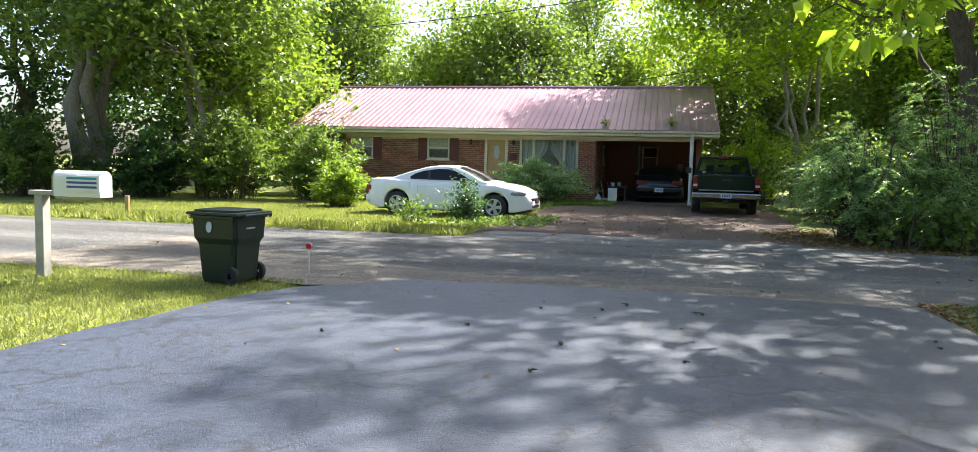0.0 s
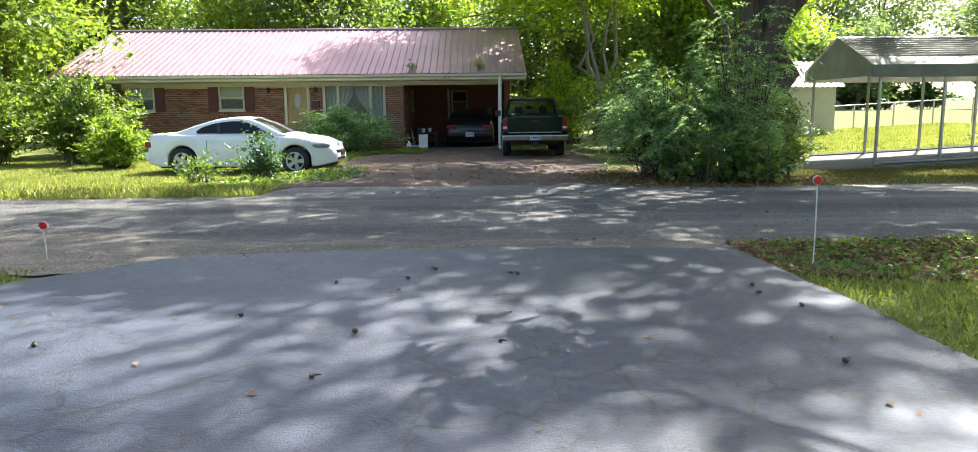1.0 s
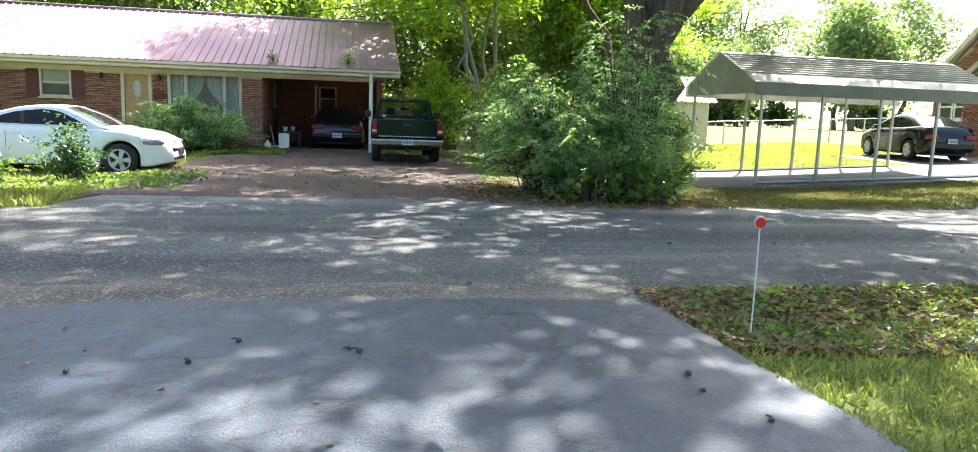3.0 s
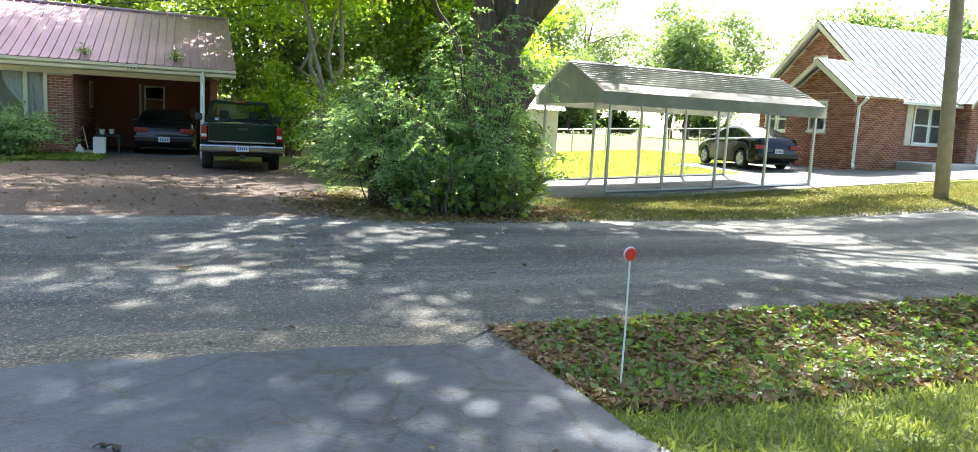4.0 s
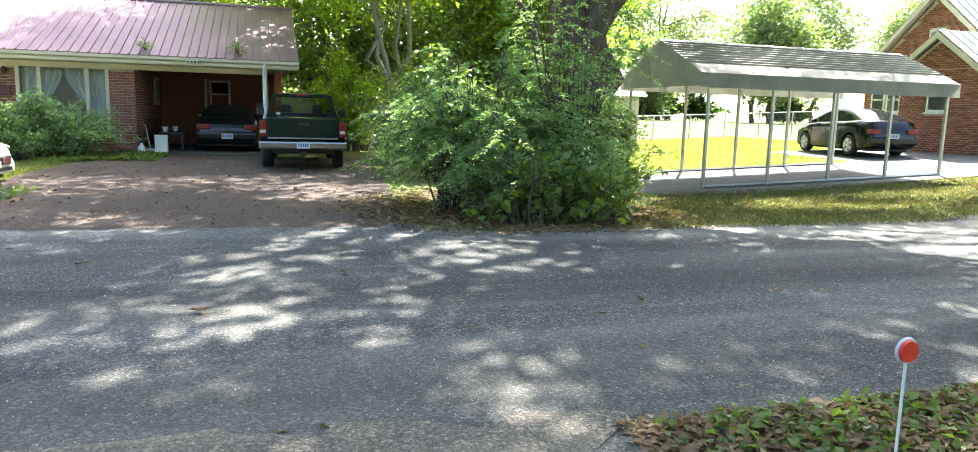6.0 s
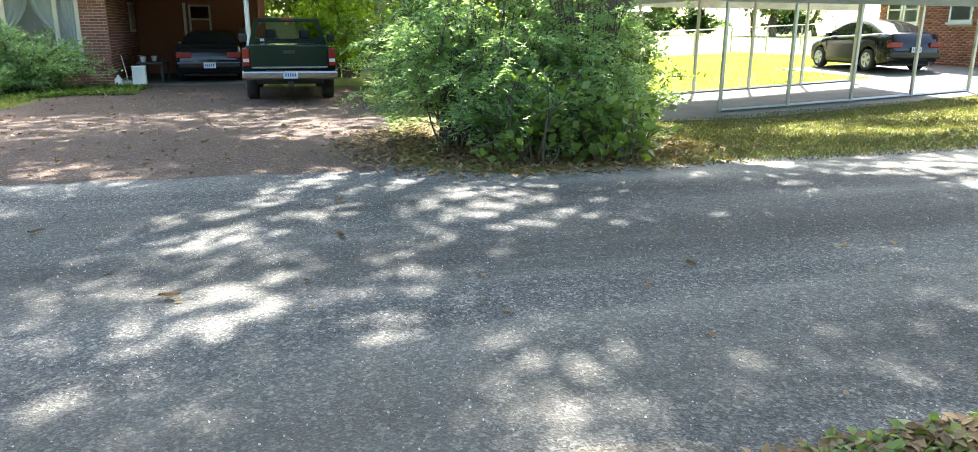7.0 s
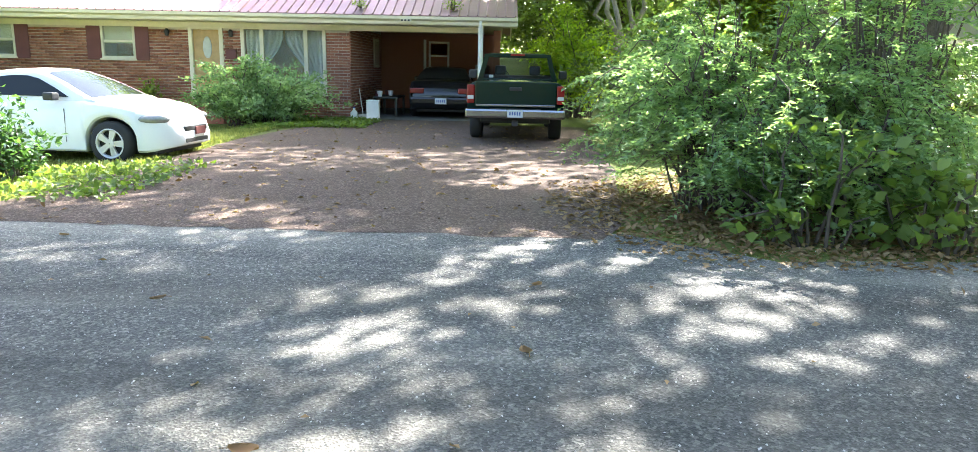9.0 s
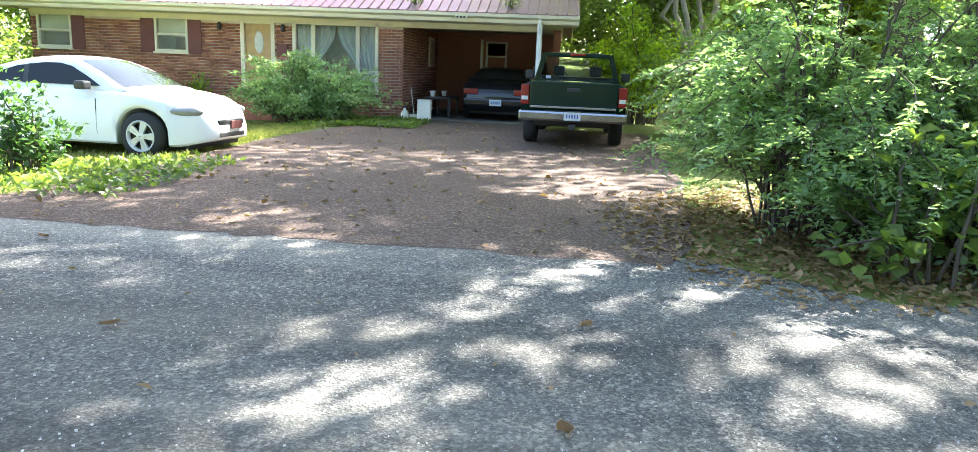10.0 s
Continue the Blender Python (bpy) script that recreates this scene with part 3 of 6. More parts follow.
front_cells = brick_run(X0, X1, GZ, SOF - 0.1, HOLES)
bricks_joined("front_bricks", [c for c in front_cells if c[0] < -1.28], lambda c, h, d: (c, WALL_Y + 0.02 - d, h), house)
side_cells = brick_run(WALL_Y, 32.2, 0.1, SOF + 0.08)
bricks_joined("side_bricks", [c for c in side_cells if c[0] > 28.15], lambda c, h, d: (X1 + d, c, h), house)


# ---- trees and shrubs ----
def branch_line(rng, a, b, n=6, sag=0.12):
    a, b = np.array(a, float), np.array(b, float)
    t = np.linspace(0, 1, n)[:, None]
    L = np.linalg.norm(b - a)
    p = a + (b - a) * t
    p[1:-1] += rng.normal(size=(n - 2, 3)) * L * 0.035
    p[:, 2] += np.sin(t[:, 0] * math.pi) * L * sag
    return p


def tree(name, base, stems, centre, radii, clusters, per, leaf, material, bark, label, seed, trunk_r=0.25, spread=0.6, category="tree", low=0.0, extra=(), gaps=()):
    """A tree: stems as (lean x, lean y, height, radius), limbs out to clusters of leaves inside an uneven crown."""
    rng = np.random.default_rng(seed)
    z0 = float(ground_z(base[0], base[1])) - 0.1
    top = empty(name, pose(base[0], base[1], z0), label, category)
    bm = bmesh.new()
    tips = []
    for lx, ly, h, r in stems:
        p = branch_line(rng, (0, 0, 0), (lx, ly, h), 8, 0.0)
        p[:, 0] = p[:, 0] * np.linspace(0.15, 1, 8) ** 0.6
        rad = [r * (1.35 if i == 0 else 1.0 - 0.75 * i / 8) for i in range(8)]
        tube(bm, p, rad, 10)
        tips += [(p[i], rad[i]) for i in range(3, 8)]
    c, R = np.array(centre, float), np.array(radii, float)
    u = rng.normal(size=(clusters, 3))
    u /= np.linalg.norm(u, axis=1)[:, None]
    rr = rng.uniform(0.25, 1.0, clusters) ** 0.5
    lump = 1 + 0.22 * np.sin(u[:, 0] * 3.1 + seed) * np.cos(u[:, 1] * 2.7 + seed * 2)
    C = c + u * R * (rr * lump)[:, None]
    for ec, er, en in extra:
        e = rng.normal(size=(en, 3))
        C = np.concatenate([C, np.array(ec) + e / np.linalg.norm(e, axis=1)[:, None] * np.array(er) * rng.uniform(0.1, 1, en)[:, None] ** 0.4])
    for gx, gy, gr in gaps:
        C = C[(np.hypot(C[:, 0] - gx, C[:, 1] - gy) > gr) | (rng.uniform(size=len(C)) < 0.12)]
    C = C[C[:, 2] > low]
    for k, q in enumerate(C):
        if k % 3 == 0 or clusters < 60:
            s, r = min(tips, key=lambda w: np.linalg.norm(w[0] - q) + 0.6 * max(0, w[0][2] - q[2]))
            L = np.linalg.norm(q - s)
            line = branch_line(rng, s, q, 5, 0.06)
            tube(bm, line, [max(0.012, min(r * 0.6, 0.015 + 0.011 * L) * f) for f in (1, 0.8, 0.6, 0.4, 0.2)], 5, False)
    part("trunk", bm, bark, top, smooth=True)
    n = len(C) * per
    P = np.repeat(C, per, 0) + rng.normal(size=(n, 3)) * np.array([spread, spread, spread * 0.6])
    crown = new("crown", leaf_mesh("crown", P, leaf, material, rng))
    crown.parent = top
    return top


def forked(n, lean, h, r, seed):
    q = random.Random(seed)
    return [(lean * math.cos(6.28 * i / n + q.random()), lean * math.sin(6.28 * i / n + q.random()), h * q.uniform(0.85, 1.1), r * q.uniform(0.7, 1.0)) for i in range(n)]


# the great tree between the two drives, over the road
tree("shade_tree", (8.75, 18.6), [(0.0, 0.0, 4.2, 0.50), (-2.6, -0.6, 9.0, 0.27), (0.2, 0.8, 11.0, 0.30), (2.0, -0.8, 9.5, 0.30), (-0.8, -2.8, 9.0, 0.22)],
     (4.0, -2.0, 10.2), (13.2, 10.0, 4.2), 330, 190, 0.20, M_LEAFD, M_BARK, "great shade tree with a thick forked trunk", 3, spread=0.42, low=4.6, extra=(((-0.3, -1.8, 8.6), (5.0, 4.0, 2.6), 30), ((1.6, -2.2, 9.0), (3.4, 2.6, 1.4), 26), ((-1.6, -4.6, 9.2), (2.6, 3.0, 1.2), 18), ((-3.6, 2.2, 9.0), (3.6, 2.4, 1.4), 26), ((-3.6, -4.4, 9.6), (2.2, 1.4, 1.0), 12)), gaps=((-5.2, -8.6, 3.1), (0.8, -7.9, 2.1), (2.0, 2.8, 2.6)))
# woods at the end of the red-roofed house
tree("woodland_tree", (-18.0, 22.5), forked(5, 1.7, 11, 0.36, 1), (0, 0, 8.5), (5.5, 5.0, 5.5), 170, 110, 0.24, M_LEAF, M_BARK2, "many-stemmed tree with pale grey trunks", 11, low=4.9)
tree("woodland_tree", (-14.6, 24.0), forked(3, 1.8, 10, 0.2, 2), (0, 0, 7.5), (4.5, 4.5, 5.5), 140, 110, 0.24, M_LEAF, M_BARK2, "leaning many-stemmed tree in the wood's edge", 12, low=3.8)
tree("woodland_tree", (-14.6, 27.0), forked(2, 0.6, 9, 0.2, 3), (0.2, 0, 5.5), (2.9, 3.2, 4.5), 120, 110, 0.22, M_LEAFY, M_BARK2, "bright yellow-green tree at the house end", 13, low=0.4)
tree("woodland_tree", (-24, 26), forked(3, 1.5, 11, 0.25, 4), (0, 0, 7.5), (5.5, 5, 6.5), 150, 100, 0.28, M_LEAFD, M_BARK, "dark leafy tree in the wood's edge", 14, low=0.6)
tree("woodland_tree", (-21, 32), forked(2, 1.0, 13, 0.25, 5), (0, 0, 8), (6, 5, 7.5), 150, 100, 0.30, M_LEAFD, M_BARK, "tall dark tree deep in the wood", 15, low=0.6)
# the wood behind the house
q = random.Random(5)
for i in range(13):
    x = -22 + i * 3.3 + q.uniform(-1, 1)
    y = 40 + q.uniform(-2, 5)
    h = q.uniform(8.5, 12.5)
    tree("woodland_tree", (x, y), forked(2, 0.8, h, 0.18, i), (0, 0, h * 0.58), (3.1, 3.1, h * 0.5), 110, 150, 0.23, (M_LEAF, M_LEAFY, M_LEAF)[i % 3], M_BARK,
         "leafy tree in the wood behind the house", 30 + i, low=0.5, spread=0.75)
# trees beside and behind the drive, mostly in the leaf colour with painted sunshine
tree("woodland_tree", (6.8, 31), forked(5, 1.6, 9, 0.13, 7), (-1.3, 1.6, 9.0), (5.3, 4.2, 4.2), 250, 130, 0.22, M_LEAFSUN, M_BARK2, "many-stemmed tree beside the house, sunlight put into its leaf colour", 51, low=4.6)
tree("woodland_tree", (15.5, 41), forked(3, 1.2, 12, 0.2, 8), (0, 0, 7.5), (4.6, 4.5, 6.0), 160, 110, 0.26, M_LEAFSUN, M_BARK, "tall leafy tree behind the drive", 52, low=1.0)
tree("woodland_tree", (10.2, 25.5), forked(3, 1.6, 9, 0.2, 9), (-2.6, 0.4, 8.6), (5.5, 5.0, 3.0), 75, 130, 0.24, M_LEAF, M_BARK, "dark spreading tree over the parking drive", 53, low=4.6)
tree("woodland_tree", (13.5, 47), forked(3, 1.2, 12, 0.2, 8), (0, 0, 7.5), (4.6, 4.5, 6.5), 150, 100, 0.30, M_LEAFSUN, M_BARK, "leafy tree behind the drive, leaf colour brightened as if sunlit", 54, low=1.0)
# trees on the near side of the road, behind the walker
for i, x in enumerate((-20, -13, -6, 1.5, 9, 17, 26)):
    tree("yard_tree", (x, -17 + 3 * (i % 2)), forked(2, 0.8, 10, 0.25, i), (0, 0, 7.0), (4.6, 4.0, 6.2), 90, 60, 0.5, M_LEAFD, M_BARK, "dark leafy tree in the near yard", 90 + i, low=0.5, spread=0.9)
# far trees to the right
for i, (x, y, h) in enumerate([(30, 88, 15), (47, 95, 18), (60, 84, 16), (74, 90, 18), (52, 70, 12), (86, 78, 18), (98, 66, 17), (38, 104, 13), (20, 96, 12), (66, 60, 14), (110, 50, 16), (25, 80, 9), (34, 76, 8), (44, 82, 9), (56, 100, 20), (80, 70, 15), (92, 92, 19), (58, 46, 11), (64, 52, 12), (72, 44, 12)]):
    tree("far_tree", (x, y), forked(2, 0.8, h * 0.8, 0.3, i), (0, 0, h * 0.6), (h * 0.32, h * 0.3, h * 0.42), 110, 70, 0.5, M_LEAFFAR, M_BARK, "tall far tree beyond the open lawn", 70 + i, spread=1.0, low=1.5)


def shrub(name, base, radii, stems, per, leaf, material, label, seed, height=None, category="shrub", width=0.32):
    """A bush: many arching stems from the ground, leaves set along each."""
    rng = np.random.default_rng(seed)
    z0 = float(ground_z(base[0], base[1])) - 0.03
    top = empty(name, pose(base[0], base[1], z0), label, category)
    bm = bmesh.new()
    R = np.array(radii, float)
    pts, dirs = [], []
    for i in range(stems):
        a, e = rng.uniform(0, 2 * math.pi), rng.uniform(0.0, 1.0) ** 0.7
        foot = np.array([math.cos(a) * R[0] * 0.45 * e, math.sin(a) * R[1] * 0.45 * e, 0.0])
        lump = 1 + 0.16 * math.sin(a * 3 + seed) + rng.uniform(-0.38, 0.36)
        el = rng.uniform(0.1, 1.0) * math.pi / 2
        tip = np.array([math.cos(a) * R[0] * math.cos(el) * lump, math.sin(a) * R[1] * math.cos(el) * lump, R[2] * (0.15 + 0.85 * math.sin(el)) * lump])
        line = branch_line(rng, foot, tip, 7, 0.24)
        line[:, 2] = np.maximum(line[:, 2], 0.02)
        if i % 2 == 0:
            tube(bm, line, [0.016, 0.014, 0.012, 0.010, 0.008, 0.006, 0.004], 4, False)
        k = rng.uniform(0.08, 1.0, per) ** 0.7 * 5.999
        j = k.astype(int)
        f = (k - j)[:, None]
        p = line[j] * (1 - f) + line[j + 1] * f
        p = p + rng.normal(size=p.shape) * np.array([0.10, 0.10, 0.035])
        p[:, 2] = np.maximum(p[:, 2], 0.03)
        pts.append(p)
        dirs.append(np.repeat((tip - foot)[None] / (np.linalg.norm(tip - foot) + 1e-6), per, 0))
    tagged(part("stem", bm, M_BARK, top, smooth=True), kind="stuff")
    ob = new("foliage", leaf_mesh("foliage", np.concatenate(pts), leaf, material, rng, 0.7, width, np.concatenate(dirs)))
    ob.parent = top
    return top


def spray_bush(name, base, radii, stems, sprays, pairs, leaf, material, label, seed, droop=0.35, width=0.26):
    """A loose bush: long arching stems, each set with flat side sprays of paired leaflets that lie in layers."""
    rng = np.random.default_rng(seed)
    z0 = float(ground_z(base[0], base[1])) - 0.03
    top = empty(name, pose(base[0], base[1], z0), label, "shrub")
    bm = bmesh.new()
    R = np.array(radii, float)
    pts, dirs = [], []
    for i in range(stems):
        a = rng.uniform(0, 2 * math.pi)
        e = rng.uniform(0.05, 1.0) ** 0.6
        rise = rng.uniform(0.12, 1.0) ** 0.8 * (1.15 - 0.45 * e)
        far = rng.uniform(0.72, 1.12)
        foot = np.array([math.cos(a) * R[0] * 0.28 * rng.random(), math.sin(a) * R[1] * 0.28 * rng.random(), 0.0])
        peak = np.array([math.cos(a) * R[0] * e * 0.62 * far, math.sin(a) * R[1] * e * 0.62 * far, R[2] * min(1.0, rise + 0.12) * far])
        tip = np.array([math.cos(a) * R[0] * e * far, math.sin(a) * R[1] * e * far, max(0.08, peak[2] * (1 - droop * e * rng.uniform(0.4, 1.2)))])
        t = np.linspace(0, 1, 9)[:, None]
        line = (1 - t) ** 2 * foot + 2 * t * (1 - t) * (2 * peak - (foot + tip) / 2) + t ** 2 * tip
        line[1:-1] += rng.normal(size=(7, 3)) * 0.03
        line[:, 2] = np.maximum(line[:, 2], 0.03)
        tube(bm, line, np.linspace(0.013, 0.003, 9), 4, False)
        for u in rng.uniform(0.28, 1.0, sprays):
            k = min(int(u * 8), 7)
            p = line[k] + (line[k + 1] - line[k]) * (u * 8 - k)
            ahead = line[k + 1] - line[k]
            ahead /= np.linalg.norm(ahead) + 1e-6
            flat = ahead * np.array([1, 1, 0.25]) + np.array([math.cos(a), math.sin(a), 0]) * 0.3
            side = np.array([-flat[1], flat[0], 0.0]) * rng.choice((-1, 1)) * rng.uniform(0.3, 1.2)
            d = flat + side
            d /= np.linalg.norm(d) + 1e-6
            L = rng.uniform(0.22, 0.55)
            q = np.linspace(0.08, 1, pairs)[:, None]
            axis = p + d * L * q + np.array([0, 0, -0.28]) * L * q ** 2
            across = np.cross(d, np.array([0, 0, 1.0]))
            for sgn in (-1, 1):
                pts.append(axis + rng.normal(size=axis.shape) * 0.008)
                dirs.append(np.repeat((d * 0.7 + across * sgn)[None], pairs, 0) * 3)
    tagged(part("stem", bm, M_BARK, top, smooth=True), kind="stuff")
    P = np.concatenate(pts)
    P[:, 2] = np.maximum(P[:, 2], 0.03)
    ob = new("foliage", leaf_mesh("foliage", P, leaf, material, rng, 1.2, width, np.concatenate(dirs)))
    ob.parent = top
    return top


spray_bush("wild_bush", (5.5, 15.3), (1.95, 1.8, 1.85), 185, 9, 12, 0.062, M_LEAFB, "great wild bush of arching fern-like sprays", 101, width=0.20)
spray_bush("wild_bush", (6.85, 15.1), (1.25, 1.2, 2.9), 70, 10, 12, 0.064, M_LEAFB, "tall thin saplings rising out of the wild bush", 102, 0.2, 0.22)
spray_bush("wild_bush", (6.2, 14.35), (1.3, 0.75, 1.05), 60, 8, 10, 0.068, M_LEAFB, "low leafy sprays at the bush's road side", 107, width=0.24)
shrub("wild_bush", (7.9, 16.0), (0.8, 0.8, 1.2), 50, 60, 0.08, M_LEAF, "small leafy saplings beside the great trunk", 108)
shrub("garden_shrub", (-2.45, 25.2), (1.75, 1.0, 1.12), 230, 80, 0.085, M_LEAFB, "rounded evergreen shrub below the picture window", 103)
shrub("garden_shrub", (-7.7, 20.9), (0.7, 0.7, 0.95), 90, 50, 0.12, M_LEAFY, "pale leafy shrub behind the white car", 104)
shrub("garden_shrub", (-9.6, 23.2), (1.7, 1.3, 1.9), 170, 55, 0.13, M_LEAF, "loose leafy shrub at the house corner", 105)
shrub("weed_clump", (-2.6, 16.4), (0.5, 0.4, 0.85), 34, 36, 0.085, M_LEAFD, "clump of weeds growing before the white car", 106)
for i, (x, y, r, h) in enumerate([(-12.5, 22.5, 2.0, 2.2), (-15, 21.5, 1.8, 1.8), (-18.5, 20.5, 2.2, 2.0), (-22, 21, 2.4, 2.4)]):
    shrub("undergrowth", (x, y), (r, r * 0.7, h), 150, 50, 0.16, M_LEAFD if i % 2 else M_LEAF, "dark undergrowth at the wood's edge", 110 + i)
shrub("undergrowth", (7.2, 26), (2.0, 3.5, 2.2), 260, 50, 0.14, M_LEAF, "leafy undergrowth beyond the pickup", 120)
shrub("undergrowth", (5.3, 30.0), (1.5, 1.6, 2.4), 170, 60, 0.12, M_LEAFSUN, "saplings beside the house, yellow-green brightened as if sunlit", 121)
shrub("undergrowth", (6.4, 21.2), (1.2, 1.5, 1.9), 130, 60, 0.11, M_LEAFD, "dark leafy shrub beside the pickup truck", 122)


# ---- steel carport ----
def carport():
    x0, x1, y0, y1, ym = 11.45, 17.75, 18.75, 22.2, 20.5
    top = empty("steel_carport", pose(0, 0, 0), "open grey steel carport on thin square posts", "carport")
    ze, zp = 2.28, 3.10
    prof = [(y0 - 0.1, 1.98), (y0 - 0.08, ze), (y0 + 0.25, ze + 0.16), (ym, zp), (y1 - 0.25, ze + 0.16), (y1 + 0.08, ze), (y1 + 0.1, 1.98)]
    bm = bmesh.new()
    n = int((x1 - x0 + 0.5) / 0.23)
    rows = []
    for i in range(4 * n + 1):
        x = x0 - 0.25 + (x1 - x0 + 0.5) * i / (4 * n)
        rows.append([bm.verts.new((x, y, z)) for y, z in prof])
    for a, b in zip(rows, rows[1:]):
        for j in range(len(prof) - 1):
            bm.faces.new((a[j], b[j], b[j + 1], a[j + 1]))
    bmesh.ops.solidify(bm, geom=bm.faces[:], thickness=0.02)
    part("roof", bm, M_CPROOF, top, "weathered grey ribbed steel roof")
    for i in range(9):
        f = 0.12 + 0.76 * i / 8
        for s in (0, 1):
            ya, yb = (prof[2], prof[3]) if s == 0 else (prof[4], prof[3])
            y, z = ya[0] + (yb[0] - ya[0]) * f, ya[1] + (yb[1] - ya[1]) * f
            part("rib", boxed(x0 - 0.25, x1 + 0.25, y - 0.03, y + 0.03, z + 0.004, z + 0.018, 0.004), M_CPROOF, top)
    for k in range(5):
        x = x0 + (x1 - x0) * k / 4
        for y in (y0, y1):
            part("post", boxed(x - 0.03, x + 0.03, y - 0.03, y + 0.03, float(ground_z(x, y)), ze + 0.02, 0.005), M_GALV, top)
    for y in (y0, y1):
        part("base_rail", tubed([(x0 + (x1 - x0) * i / 6, y, float(ground_z(x0 + (x1 - x0) * i / 6, y)) + 0.04) for i in range(7)], 0.035, 4), M_GALV, top)
    part("gable_panel", prismed([(y0, ze - 0.26), (y0, ze), (y0 + 0.3, ze + 0.15), (ym, zp - 0.04), (y1 - 0.3, ze + 0.15), (y1, ze), (y1, ze - 0.26)], 0, x0 - 0.22, x0 - 0.20), M_CPROOF, top)


carport()


# ---- brick house on the rise ----
def brick_cottage():
    top = empty("cottage", pose(-1.25, 0.65, 0), "brick cottage with pale metal roof and gabled porch", "house")
    part("wall", boxed(26.7, 42, 22.6, 28.8, 0.3, 3.15), M_MORTAR, top)
    part("gable", prismed([(22.6, 3.15), (28.8, 3.15), (25.7, 5.9)], 0, 26.7, 26.95), M_MORTAR, top)
    for s, ya in ((0, 22.1), (1, 29.3)):
        part("roof", ribbed(bmesh.new(), 26.35, 42.5, ya, 2.95, 25.7, 6.1, 0.4), M_ROOFW, top)
    part("bay_wall", boxed(24.4, 26.7, 21.8, 24.8, 0.2, 3.1), M_MORTAR, top)
    part("bay_gable", prismed([(21.8, 3.1), (24.8, 3.1), (23.3, 4.1)], 0, 24.4, 24.6), M_MORTAR, top)
    for ya in (21.5, 25.1):
        part("bay_roof", ribbed(bmesh.new(), 24.1, 26.85, ya, 2.98, 23.3, 4.3, 0.4), M_ROOFW, top)
    return top


cottage = brick_cottage()


# ---- simple stand: pole, shed ----
pz = float(ground_z(17.55, 14.8))
utility_pole = empty("utility_pole", pose(17.57, 14.8, pz - 0.2), "bare round wooden utility pole on the verge", "pole")
part("pole", tubed([(0, 0, 0), (-0.20, 0, 3), (-0.62, 0, 9)], [0.15, 0.14, 0.12], 16), M_POLE, utility_pole, smooth=True)


# ---- vehicles ----
def wheel(parent, x, y, r, side, w=0.2, spokes=5, rim=M_ALLOY):
    """A wheel whose outer face looks along side (+1 or -1 in y)."""
    bm = lathe(bmesh.new(), [(r * 0.66, -w / 2), (r * 0.92, -w / 2), (r, -w * 0.32), (r, w * 0.32), (r * 0.92, w / 2), (r * 0.66, w / 2), (r * 0.64, 0.0)], 28)
    t = part("wheel", bm, M_RUBBER, parent, smooth=True)
    t.location = (x, y, r)
    s = side * w / 2
    part("rim", lathe(bmesh.new(), [(r * 0.69, s * 0.9), (r * 0.67, s * 1.05), (r * 0.61, s * 1.0), (r * 0.58, s * 0.45)], 28), rim, t, smooth=True)
    part("brake_disc", lathe(bmesh.new(), [(r * 0.60, s * 0.30), (0.02, s * 0.28)], 24), M_DARK, t)
    for k in range(spokes):
        for off in (-0.13, 0.13):
            m = Matrix.Rotation(2 * math.pi * k / spokes + 0.3 + off, 4, "Y")
            part("spoke", prismed([(-0.024, 0.02), (0.024, 0.02), (0.028, r * 0.62), (-0.028, r * 0.62)], 1, min(s * 0.62, s * 0.96), max(s * 0.62, s * 0.96)), rim, t).data.transform(m)
    part("hub_cap", lathe(bmesh.new(), [(0.07, s * 0.7), (0.065, s * 1.0), (0.01, s * 1.03)], 14), rim, t)
    return t


